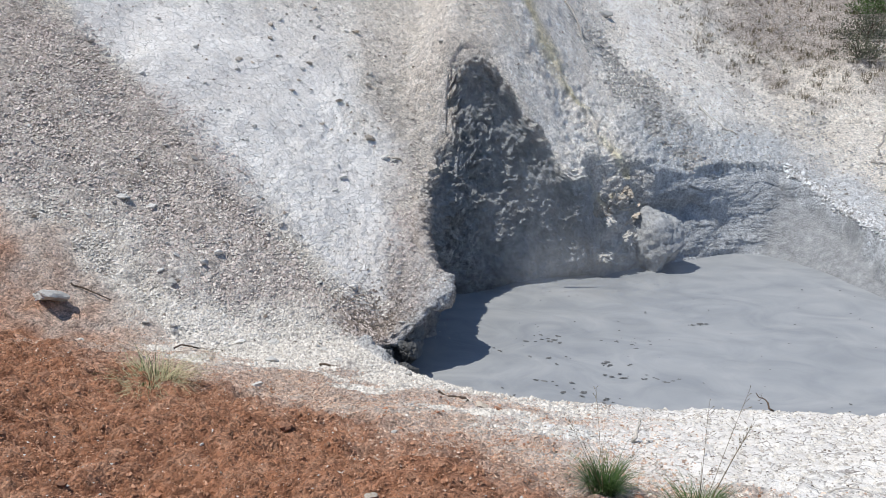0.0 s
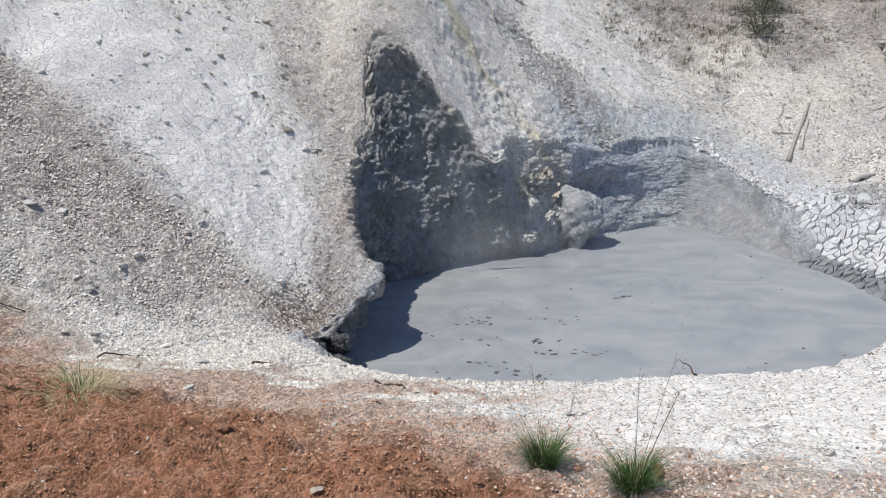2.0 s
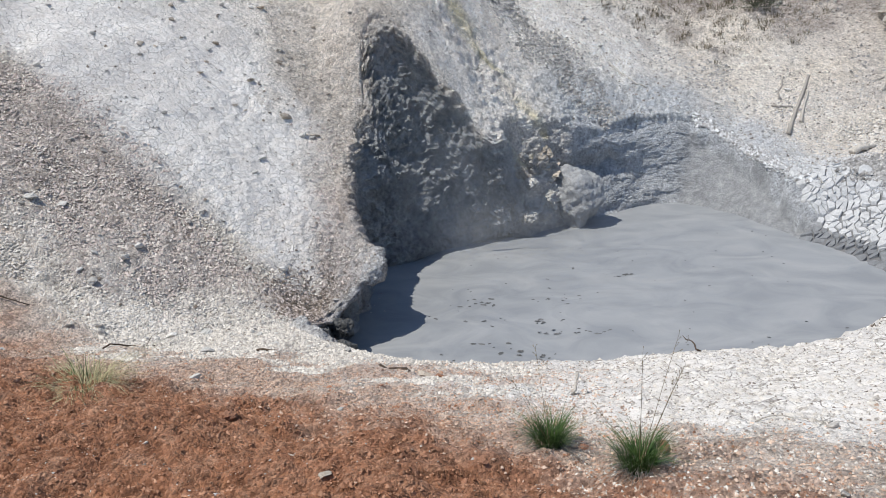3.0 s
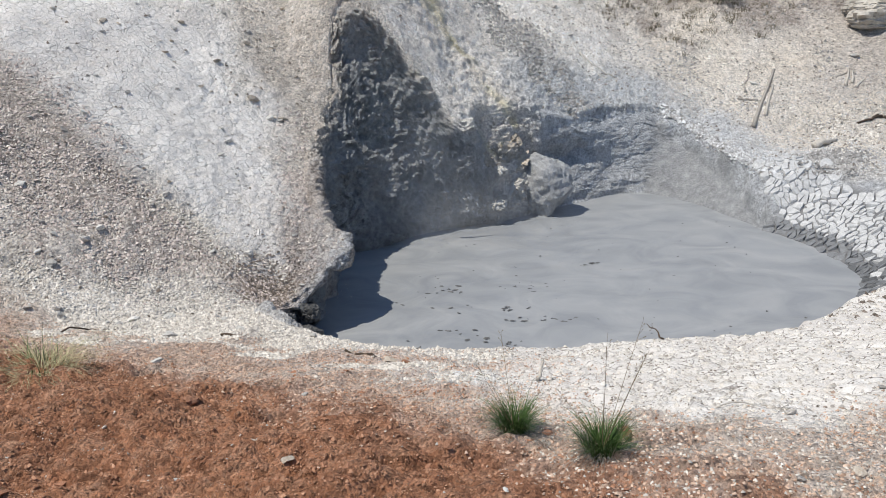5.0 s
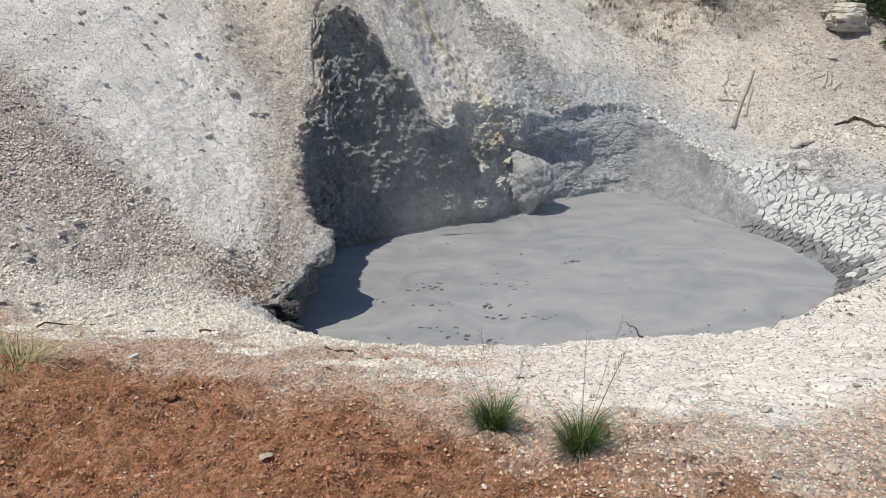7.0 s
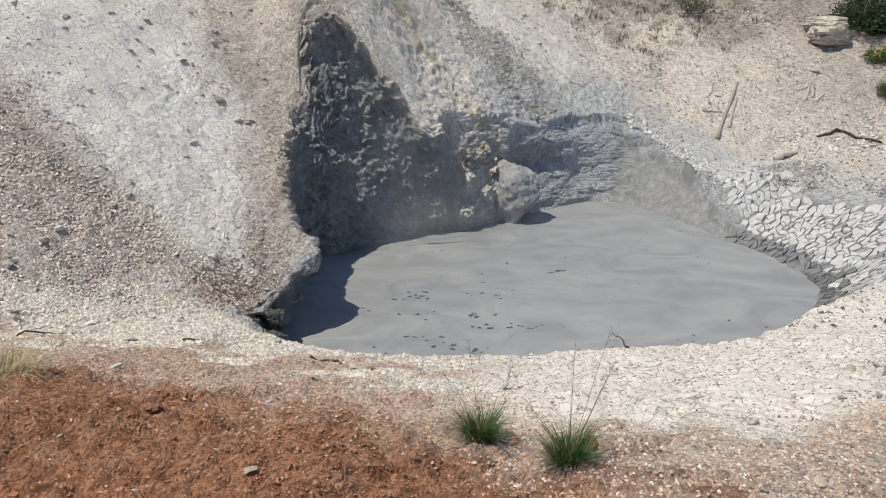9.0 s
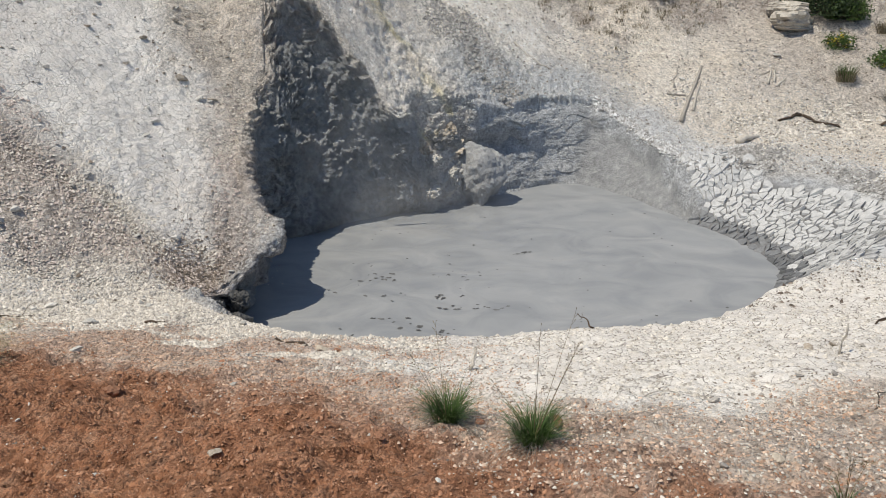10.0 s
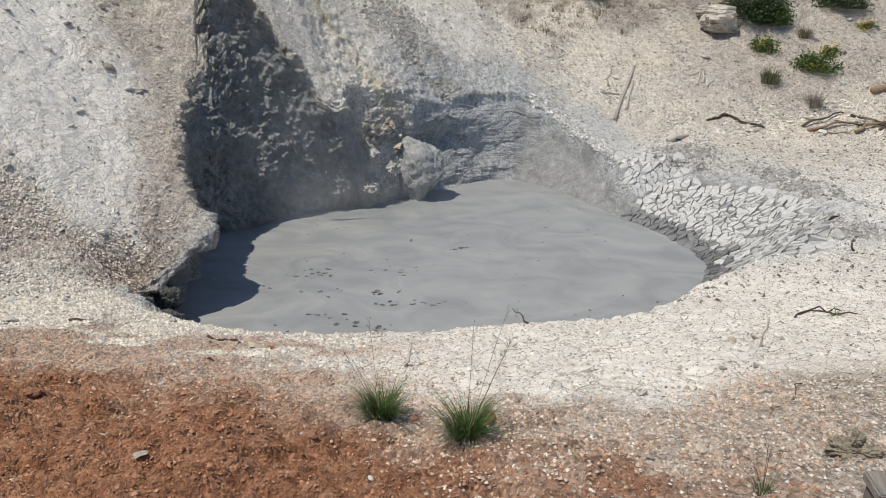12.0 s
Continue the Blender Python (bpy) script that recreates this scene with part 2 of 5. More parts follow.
def mud_material():
    m, nodes, links, b = material("wet_mud", 0.42)
    co = nodes.new("ShaderNodeTexCoord").outputs["Object"]
    wavy = nodes.new("ShaderNodeMapping")
    wavy.inputs["Scale"].default_value = (0.75, 1.0, 1.0)
    links.new(co, wavy.inputs["Vector"])
    n1 = node(nodes, "ShaderNodeTexNoise", Scale=1.6, Detail=6.0, Roughness=0.55, Distortion=1.2)
    links.new(wavy.outputs[0], n1.inputs["Vector"])
    swirl = node(nodes, "ShaderNodeTexNoise", Scale=5.0, Detail=3.0, Roughness=0.5, Distortion=2.6)
    links.new(wavy.outputs[0], swirl.inputs["Vector"])
    fine = swirl.outputs["Fac"]
    c = ramp(nodes, links, n1.outputs["Fac"], [(0.3, (0.235, 0.247, 0.262)), (0.5, (0.292, 0.303, 0.314)), (0.7, (0.35, 0.355, 0.36))])
    links.new(c, b.inputs["Base Color"])
    bump = node(nodes, "ShaderNodeBump", Strength=0.34, Distance=0.04)
    add = nodes.new("ShaderNodeMath")
    add.operation = "MULTIPLY_ADD"
    add.inputs[1].default_value = 0.15
    links.new(fine, add.inputs[0])
    links.new(n1.outputs["Fac"], add.inputs[2])
    links.new(add.outputs[0], bump.inputs["Height"])
    links.new(bump.outputs[0], b.inputs["Normal"])
    return m


GROUND, MUD = ground_material(), mud_material()


# ---- the ground: one sheet from underfoot to the horizon ----
def spaced(stops):
    """Grid lines: (from, step) stretches, the last stop closing the row."""
    out = []
    for (a, step), (b, _) in zip(stops, stops[1:]):
        out.append(np.linspace(a, b, max(1, int(round((b - a) / step))), endpoint=False))
    return np.r_[np.concatenate(out), stops[-1][0]]


def grid_mesh(name, x, y, z):
    """A mesh from 2D arrays of places."""
    rows, cols = x.shape
    me = bpy.data.meshes.new(name)
    idx = np.arange(rows * cols).reshape(rows, cols)
    quads = np.stack([idx[:-1, :-1], idx[:-1, 1:], idx[1:, 1:], idx[1:, :-1]], -1).reshape(-1, 4)
    me.vertices.add(rows * cols)
    me.vertices.foreach_set("co", np.stack([x, y, z], -1).astype(np.float32).ravel())
    me.loops.add(quads.size)
    me.loops.foreach_set("vertex_index", quads.astype(np.int32).ravel())
    me.polygons.add(len(quads))
    me.polygons.foreach_set("loop_start", np.arange(0, quads.size, 4, dtype=np.int32))
    me.polygons.foreach_set("use_smooth", np.ones(len(quads), dtype=bool))
    me.update(calc_edges=True)
    return me


def colour_layer(me, name, *channels):
    layer = me.color_attributes.new(name, "FLOAT_COLOR", "POINT")
    data = np.ones((len(me.vertices), 4), np.float32)
    for i, c in enumerate(channels):
        data[:, i] = np.clip(c, 0, 1).ravel()
    layer.data.foreach_set("color", data.ravel())


def zones(x, y, z, th, d, cut):
    """What covers the ground at each place."""
    wob = 0.35 * fbm(x * 1.3, y * 1.3, 4, 31)
    edge = np.interp(x, [-9, -5.4, -3.3, -1.8, -0.7, -0.2, 0.3, 0.9, 1.5, 3], [6.7, 5.95, 5.1, 4.4, 4.1, 3.55, 2.95, 2.5, 2.0, 1.2])
    soft = 1.0 + 0.15 * sm(-1.2, 0.2, x)
    red = 1 - sm(-soft, soft, y - edge + wob + 0.3 * fbm(x * 5, y * 5, 3, 35))
    red = np.maximum(red, 0.46 * (1 - sm(4.9, 6.3, y + 2 * wob)) * (1 - sm(-0.4, 0.9, x + wob)) * sm(-1.0, 0.3, fbm(x * 1.7, y * 2.3, 3, 39)))
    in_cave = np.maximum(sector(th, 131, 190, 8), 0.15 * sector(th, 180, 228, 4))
    # shade of the overhang put into the colour at the crag's foot
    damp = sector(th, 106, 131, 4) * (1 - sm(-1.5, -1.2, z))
    # darkens the hollow under the nose, as shade painted into the ground
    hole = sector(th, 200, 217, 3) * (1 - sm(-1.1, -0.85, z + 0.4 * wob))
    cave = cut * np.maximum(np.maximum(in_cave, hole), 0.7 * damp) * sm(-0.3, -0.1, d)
    grey = np.maximum(cut * sector(th, -40, 115, 12), (1 - sm(1.1, 2.5, d + wob)) * sector(th, -20, 100, 20))
    grey = np.maximum(grey, 0.75 * (1 - sm(0.0, 1.3, d + wob)) * sector(th, 205, 330, 10))
    crest = np.abs(y - 13.7 + 0.75 * (x - 0.2)) / 1.25
    yellow = 0.95 * (1 - sm(0.0, 0.55, crest + 1.0 * np.abs(wob))) * sm(-0.1, 0.5, vnoise(x * 2.1, y * 2.1, None, 33) + 0.1) * sm(-2.6, -1.6, x) * (1 - sm(1.0, 1.6, x)) * (1 - cut)
    hi = 8.1 + 0.33 * (-x - 2.9)
    lo = 7.35 - 0.25 * np.maximum(0, -x - 3.6)
    brown = sm(-0.3, 0.35, hi - y + wob) * sm(-0.35, 0.4, y - lo + wob) * (1 - sm(-2.4, -1.7, x))
    bleached = sm(-0.2, 0.3, y - hi + 0.6 * wob) * (1 - sm(-0.45, 0.45, x + 2.4 + 0.39 * (y - 8.4) + 1.3 * wob)) * (1 - 0.7 * sm(10.5, 13, y))
    white = sm(0.0, 1.2, x + 0.8) * (1 - sm(9.0, 12.5, y)) * sm(-0.4, 0.5, y - 3.25 - 0.48 * np.maximum(0, x - 1.1) + wob) + 0.42 * (1 - sm(7.2, 8.2, y)) * (1 - sm(-0.8, 0.4, x))
    white = np.clip(np.maximum(white, bleached) + 0.15 + 0.2 * sm(-0.5, 0.8, x) * (1 - sm(8, 10, y)) * sm(3.2, 4.2, y - 0.5 * np.maximum(0, x - 1.1)) + 0.6 * wob, 0, 1) * (0.25 + 0.75 * sm(-0.2, 1.1, y - edge + wob))
    white = np.maximum(white, (0.6 + wob) * sm(11.8, 12.8, y) * (1 - sm(2.5, 4.5, x)) * sm(-2.4, -1.4, x))
    white = white * (1 - (0.62 * sm(-0.1, 0.5, fbm(x * 1.1, y * 1.6, 4, 37))) * (1 - sm(-0.9, 0.6, x)) * (1 - sm(7.6, 8.6, y)))
    nose = sm(-0.3, 0.3, x + 2.4 + 0.39 * (y - 8.4) + 0.5 * wob) * (1 - sm(-2.0, -1.4, x)) * sm(7.2, 8.2, y) * (1 - 0.6 * sm(11.5, 14, y))
    brown = np.maximum(brown, 0.55 * nose)
    brown = np.maximum(brown, 0.75 * sm(5.0, 9.0, x + 2 * wob) * sm(14.8, 16.5, y + 2 * wob))
    grey = grey * (1 - sm(0.0, 0.4, cut) * sector(th, 186, 220, 6))
    ochre = cut * sector(th, 108, 130, 4) * sm(-1.25, -0.85, z + wob)
    brown = np.maximum(0.65 * brown, np.maximum(0.4 * ochre, cut * sector(th, 188, 228, 6)))
    grey = grey * (1 - 0.6 * ochre)
    yellow = np.maximum(yellow, 0.8 * ochre * sm(0.1, 0.5, vnoise(x * 2.7, y * 2.7, z * 2.7, 34)))
    soil = (1 - sm(-0.25, 0.45, y - 3.1 - 0.46 * np.maximum(0, x - 1.2) + wob)) * sm(0.0, 1.0, x) * (1 - red)
    red = np.maximum(red, 0.27 * soil)
    brown = np.maximum(brown, 0.9 * nose * (1 - sm(-0.3, 0.25, z + wob)))
    gully = np.exp(-(((x + 2.62) / 0.3) ** 2 + ((y - 7.95) / 0.32) ** 2))
    red = np.maximum(red, 0.5 * gully * (0.6 + wob))
    brown = np.maximum(brown, gully)
    brown = np.maximum(brown, 0.85 * sm(18.0, 19.6, y + 3 * wob) * sm(1.5, 3.5, x + 2 * wob))
    cracked = sm(-0.6, 0.4, x - 0.2) * (1 - red) * sm(3.0, 3.8, y + wob) * (1 - sm(6.5, 8.5, y)) * (1 - 0.5 * sm(4, 6, x))
    cracked = np.maximum(cracked, 0.7 * bleached)
    shore = (1 - sm(0.5, 0.8, d + 0.3 * wob - 0.75 * sector(th, -34, 24, 8))) * sector(th, -45, 30, 6)
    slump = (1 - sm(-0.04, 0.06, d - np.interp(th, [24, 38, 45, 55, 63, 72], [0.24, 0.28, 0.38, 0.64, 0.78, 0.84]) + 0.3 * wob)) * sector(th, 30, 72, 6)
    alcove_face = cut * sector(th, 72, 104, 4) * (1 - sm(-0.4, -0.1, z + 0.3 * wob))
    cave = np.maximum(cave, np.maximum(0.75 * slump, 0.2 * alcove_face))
    wet = np.maximum(np.maximum(shore, 0.3 * slump), 0.15 * alcove_face) * sm(-0.3, 0.0, d)
    return red, grey, cave, yellow, brown, white, cracked, wet


gx = spaced([(-900, 220), (-120, 20), (-30, 1.5), (-14, 0.25), (-8, 0.06), (-4.2, 0.026), (4.5, 0.035), (8, 0.07), (13, 0.25), (30, 1.5), (120, 20), (900, 1)])
gy = spaced([(-900, 220), (-120, 20), (-30, 2.0), (-4, 0.4), (1.4, 0.05), (2.1, 0.02), (5.9, 0.035), (10.2, 0.03), (15.0, 0.06), (20, 0.2), (32, 2), (120, 20), (900, 1)])
GX, GY = np.meshgrid(gx, gy)
GZ, TH, DD, CUT, DEEP = lay(GX, GY)
WALLED = sector(TH, 69, 219, 3)
RED, GREY, CAVE, YELLOW, BROWN, WHITE, CRACKED, WET = zones(GX, GY, GZ, TH, DD, CUT)


def normals(x, y, z):
    p = np.stack([x, y, z], -1)
    n = np.cross(np.gradient(p, axis=1), np.gradient(p, axis=0))
    return n / np.maximum(np.linalg.norm(n, axis=-1, keepdims=True), 1e-9)


PITS = [(-0.69, 2.84, 0.055, 0.09), (-0.62, 2.92, 0.04, 0.05), (-1.40, 4.14, 0.16, 0.08), (-1.32, 4.05, 0.07, 0.07), (-4.68, 6.72, 0.10, 0.12), (-0.83, 2.55, 0.03, 0.07),
        (-0.80, 2.42, 0.03, 0.07), (-1.2, 3.5, 0.09, 0.05), (-2.4, 3.3, 0.14, 0.06), (-1.9, 2.55, 0.16, 0.09), (-1.55, 2.5, 0.08, 0.08), (0.62, 2.98, 0.06, 0.05), (-3.2, 2.7, 0.2, 0.08)]


def roughen(x, y, z):
    """Push the surface along its normals: clods, gravel, crust."""
    live = (np.abs(x) < 16) & (y > 0) & (y < 26)
    n = normals(x, y, z)
    dry = sm(0.02, 0.2, DD)
    amt = 0.02 * fbm(x * 3.1, y * 3.1, 3, 40)
    clod = np.abs(fbm(x * 8, y * 8, 3, 50))
    amt += RED * (0.06 * fbm(x * 1.5, y * 1.5, 2, 48) + 0.035 * clod - 0.02 + 0.026 * fbm(x * 19, y * 19, 2, 55) + 0.02 * fbm(x * 7, y * 9, 2, 57) + 0.045 * sm(0.0, 0.12, fbm(x * 1.6, y * 4.6, 4, 58, 0.6) - 0.1))
    amt += (1 - RED) * (1 - CAVE) * ((0.014 + 0.012 * BROWN) * fbm(x * 14, y * 14, 3, 60) + 0.015 * sm(0.1, 0.7, fbm(x * 5, y * 5, 2, 62)) * sm(2.5, 8, y))
    rugged = sector(TH, 70, 130, 6) * (1 - CUT) * (1 - sm(1.2, 3.2, DD)) * sm(11, 12.5, y)
    amt += rugged * 0.04 * fbm3(x, y, z, 8, 3, 64, 0.7)
    spur = sector(TH, 104, 136, 4) * (1 - CUT) * (1 - sm(0.3, 1.2, DD)) + 0.6 * sector(TH, 128, 134.5, 3) * (1 - CUT) * sm(0, 0.5, DD)
    amt += spur * 0.03 * fbm3(x, y, z, 9, 3, 66, 0.7)
    amt = amt * (1 - 0.8 * WET)
    amt = amt * live * np.where(CUT > 0.5, sm(-0.02, 0.1, DD), dry)
    x, y, z = x + n[..., 0] * amt, y + n[..., 1] * amt, z + n[..., 2] * amt
    for px, py, w, deep in PITS:
        z = z - deep * np.exp(-(((x - px) / w) ** 2 + ((y - py) / (0.7 * w)) ** 2) ** 2)
    return x, y, z


FX, FY, FZ = roughen(GX, GY, GZ)
# the crater wall lies before the sheet here: the sheet folds back under the lip
FOLD = WALLED * sm(0.02, 0.5, CUT) * (DD > -0.1)
OUT = 0.4 * FOLD / np.maximum(np.hypot(GX - CX, GY - CY), 0.1)
FX, FY = FX + OUT * (GX - CX), FY + OUT * (GY - CY)
NOSE = 0.75 * FOLD * sector(TH, 199, 214, 3)
FX, FY = FX - NOSE, FY + NOSE
FZ = FZ + (np.minimum(FZ, POOL_Z - 0.35) - FZ) * FOLD
ground_mesh = grid_mesh("ground", FX, FY, FZ)
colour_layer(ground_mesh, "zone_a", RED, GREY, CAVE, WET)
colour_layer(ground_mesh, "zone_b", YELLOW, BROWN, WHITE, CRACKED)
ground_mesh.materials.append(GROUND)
ground = tagged(new("ground", ground_mesh), "bare crater slopes of red soil, white clay and grey mud", "ground", kind="structure")


# ---- the crater wall: the undercut, crusted face between the pool and the slopes ----
def crater_wall():
    deg = np.arange(57, 229, 0.22)
    dist = np.r_[-0.12, np.arange(-0.06, 2.4, 0.006)]
    T, D = np.meshgrid(deg, dist, indexing="ij")
    rad = np.interp(T, np.arange(361), np.r_[RADIUS, RADIUS[:1]])
    x, y = CX + (rad + D) * np.cos(np.radians(T)), CY + (rad + D) * np.sin(np.radians(T))
    z, th, d, cut, deep = lay(x, y)
    low = np.clip((z - POOL_Z) / 1.5, 0, 1)
    inside = cut * sm(-0.2, -0.02, d)
    back = 0.38 * inside * sector(th, 134, 170, 6) * (1 - low) ** 1.5 + 0.34 * inside * sector(th, 172, 196, 6) * (1 - sm(-0.9, 0.1, z)) * sm(0.05, 0.4, deep)
    back = back + 0.6 * cut * sector(th, 199, 213, 5) * (1 - sm(-1.12, -0.78, z)) * sm(-0.15, 0.0, d)
    back = back + 0.3 * inside * sector(th, 93, 106, 7) * np.exp(-((z + 0.72 + 0.25 * vnoise(x * 2.1, y * 2.1, None, 84)) / 0.24) ** 2)
    turn = 7 * inside * sm(0.0, 2.0, deep) * sm(130, 137, th) * (1 - sm(140, 168, th))
    turn = turn + 4.5 * cut * (1 - sm(-1.08, -0.8, z)) * sector(th, 209, 213, 2.5)
    a, r = np.radians(th - turn), rad + D + back
    x, y = CX + r * np.cos(a), CY + r * np.sin(a)
    # even steps along each profile, up to a little past the lip
    rows = 230
    out = []
    lip = np.array([dist[np.nonzero(c > 0.3)[0][-1]] if (c > 0.3).any() else 0.1 for c in cut])
    lip = np.convolve(np.pad(lip, 4, "edge"), np.ones(9) / 9, "valid") + 0.22
    for c in range(len(deg)):
        keep = dist <= lip[c]
        p = np.stack([x[c][keep], y[c][keep], z[c][keep], d[c][keep], cut[c][keep]], -1)
        run = np.r_[0, np.cumsum(np.linalg.norm(np.diff(p[:, :3], axis=0), axis=1))]
        s = np.linspace(0, run[-1], rows)
        out.append(np.stack([np.interp(s, run, p[:, k]) for k in range(5)], -1))
    out = np.array(out)
    x, y, z, d, cut = (out[..., k] for k in range(5))
    th = np.broadcast_to(deg[:, None], x.shape)
    tuck = np.linspace(0, 1, rows)[None, :] ** 1 * np.ones_like(x)
    red, grey, cave, yellow, brown, white, cracked, wet = zones(x, y, z, th, d, cut)
    n = normals(x, y, z)
    n = n * np.sign(np.sum(n * np.stack([CX - x, CY - y, 2.5 - z], -1), -1, keepdims=True))
    far, crag = sector(th, 40, 103, 5), sector(th, 107, 131, 5)
    snout = sector(th, 199, 230, 5)
    hang = (1 - np.maximum(far, crag)) * (1 - snout)
    warp = 1.4 * vnoise(x * 3.2, y * 3.2, z * 1.2, 70) + 0.8 * vnoise(x * 9, y * 9, z * 3, 71)
    fray = np.clip(0.6 + 0.8 * vnoise(x * 5, y * 5, z * 2, 76), 0.1, 1.2)
    scale = 1 - np.mod(z * 4.2 + warp, 1.0)
    small = 1 - np.mod(z * 9.5 + 1.7 * warp, 1.0)
    drips = 0.085 * scale ** 1.5 * fray + 0.055 * small ** 1.5 * fray + 0.12 * fbm3(x, y, z, 1.5, 2, 72) + 0.075 * fbm3(x, y, z * 0.55, 11, 3, 73, 0.7, True)
    shelf = 1 - np.mod(z * 2.6 + 0.9 * vnoise(x * 1.4, y * 1.4, None, 77) + 0.25 * vnoise(x * 6, y * 6, z * 2, 78), 1.0)
    ledges = 0.03 * sm(0.1, 0.9, shelf) * np.clip(0.5 + 0.9 * vnoise(x * 1.7, y * 1.7, z * 3, 83), 0, 1.2) + 0.075 * fbm3(x, y, z * 1.3, 1.6, 3, 79, 0.45) + 0.018 * fbm3(x, y, z * 1.2, 11, 3, 80, 0.6, True)
    crumbs = 0.05 + 0.07 * fbm3(x, y, z, 2.2, 2, 81) + 0.05 * fbm3(x, y, z, 7.0, 4, 82, 0.7, True)
    scab = 0.07 + 0.10 * fbm3(x, y, z, 2.4, 2, 86) + 0.07 * fbm3(x, y, z, 9.0, 4, 87, 0.68, True)
    amt = hang * drips + far * ledges + crag * crumbs + snout * scab - 0.03
    rise = sm(POOL_Z - 0.02, POOL_Z + 0.12, z)
    fade = rise * (1 - sm(0.88, 1.0, tuck)) * sector(th, 76, 219, 14)
    amt = amt * fade + 0.01 - 0.10 * sm(0.86, 1.0, tuck) - 0.14 * (1 - sector(th, 63, 223, 4))
    x, y, z = (c + n[..., k] * amt for k, c in enumerate((x, y, z)))
    me = grid_mesh("crater_wall", x, y, z)
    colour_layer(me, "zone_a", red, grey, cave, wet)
    colour_layer(me, "zone_b", yellow, brown, white, cracked)
    me.materials.append(GROUND)
    return tagged(new("crater_wall", me), "undercut crater wall hung with scales of dark wet mud", "crater wall", kind="structure")


crater_wall()


def ground_z(x, y):
    """Height of the finished sheet at places of the plan."""
    x, y = np.asarray(x, float), np.asarray(y, float)
    i = np.clip(np.searchsorted(gx, x) - 1, 0, len(gx) - 2)
    j = np.clip(np.searchsorted(gy, y) - 1, 0, len(gy) - 2)
    u, v = (x - gx[i]) / (gx[i + 1] - gx[i]), (y - gy[j]) / (gy[j + 1] - gy[j])
    return (FZ[j, i] * (1 - u) + FZ[j, i + 1] * u) * (1 - v) + (FZ[j + 1, i] * (1 - u) + FZ[j + 1, i + 1] * u) * v


# ---- the mud pool ----
pa, pr = np.meshgrid(np.radians(np.arange(0, 361, 2.0)), np.linspace(0, 1, 70))
reach = np.interp(np.degrees(pa), np.arange(361), np.r_[RADIUS, RADIUS[:1]]) + 0.12 + 0.8 * sector(np.degrees(pa), 112, 214, 8)
PX, PY = CX + pr * reach * np.cos(pa), CY + pr * reach * np.sin(pa)
PZ = POOL_Z + 0.009 * fbm(PX * 1.1, PY * 1.5, 3, 90) + 0.004 * fbm(PX * 5, PY * 6, 2, 95)
pool_mesh = grid_mesh("mud_pool", PX, PY, PZ)
pool_mesh.materials.append(MUD)
tagged(new("mud_pool", pool_mesh), "flat pool of smooth wet grey mud in the crater", "mud pool", kind="structure")


# ---- materials of the loose things ----
def varied(name, dark, light, scale=9.0, rough=0.9, bump=0.4, per="object", stretch=None, dist=0.01, spread=0.35):
    """Mottled material; each object (or each loose piece) takes its own shade."""
    m, nodes, links, b = material(name, rough)
    co = nodes.new("ShaderNodeTexCoord").outputs["Object"]
    if stretch:
        mp = nodes.new("ShaderNodeMapping")
        mp.inputs["Scale"].default_value = stretch
        links.new(co, mp.inputs["Vector"])
        co = mp.outputs[0]
    fac = noise_tex(nodes, links, scale, 6, 0.65, co)
    fine = noise_tex(nodes, links, scale * 6, 4, 0.7, co)
    c = ramp(nodes, links, fac, [(0.3, dark), (0.7, light)])
    if per == "object":
        rnd = nodes.new("ShaderNodeObjectInfo").outputs["Random"]
    else:
        rnd = nodes.new("ShaderNodeNewGeometry").outputs["Random Per Island"]
    tone = ramp(nodes, links, rnd, [(0.0, 1 - spread), (1.0, 1 + spread * 0.6)])
    c = mix(nodes, links, 1.0, c, tone, "MULTIPLY")
    grain = ramp(nodes, links, fine, [(0.3, 0.75), (0.7, 1.15)])
    c = mix(nodes, links, 1.0, c, grain, "MULTIPLY")
    links.new(c, b.inputs["Base Color"])
    if bump:
        bm_ = node(nodes, "ShaderNodeBump", Strength=bump, Distance=dist)
        links.new(fine, bm_.inputs["Height"])
        links.new(bm_.outputs[0], b.inputs["Normal"])
    b.inputs["Specular IOR Level"].default_value = 0.25
    return m


STONE_PALE = varied("pale_stone", (0.50, 0.48, 0.44), (0.76, 0.74, 0.70))
STONE_GREY = varied("grey_stone", (0.34, 0.315, 0.285), (0.58, 0.55, 0.51), 5, dist=0.01, bump=0.4)
STONE_RED = varied("red_clod", (0.22, 0.10, 0.06), (0.44, 0.24, 0.15), 14)
STONE_OCHRE = varied("ochre_stone", (0.36, 0.30, 0.235), (0.60, 0.54, 0.46), 5, dist=0.01, bump=0.4)
ROCK_MUD = varied("mud_rock", (0.36, 0.365, 0.37), (0.60, 0.605, 0.61), 9, 0.85, 1.0, dist=0.035)
CRAG = varied("crusted_crag", (0.34, 0.32, 0.29), (0.68, 0.66, 0.625), 7, 0.9, 0.8, dist=0.03)
ROCK_DARK = varied("dark_wet_rock", (0.06, 0.06, 0.06), (0.20, 0.20, 0.195), 6, 0.55, 0.8, dist=0.02)
ROCK_WHITE = varied("white_outcrop", (0.40, 0.36, 0.31), (0.68, 0.64, 0.57), 4, 0.9, 0.8, dist=0.03)
GRAVEL_PALE = varied("pale_gravel", (0.48, 0.435, 0.38), (0.80, 0.76, 0.705), 20, per="island", bump=0, spread=0.45)
GRAVEL_BROWN = varied("brown_gravel", (0.33, 0.27, 0.245), (0.70, 0.625, 0.585), 20, per="island", bump=0, spread=0.45)
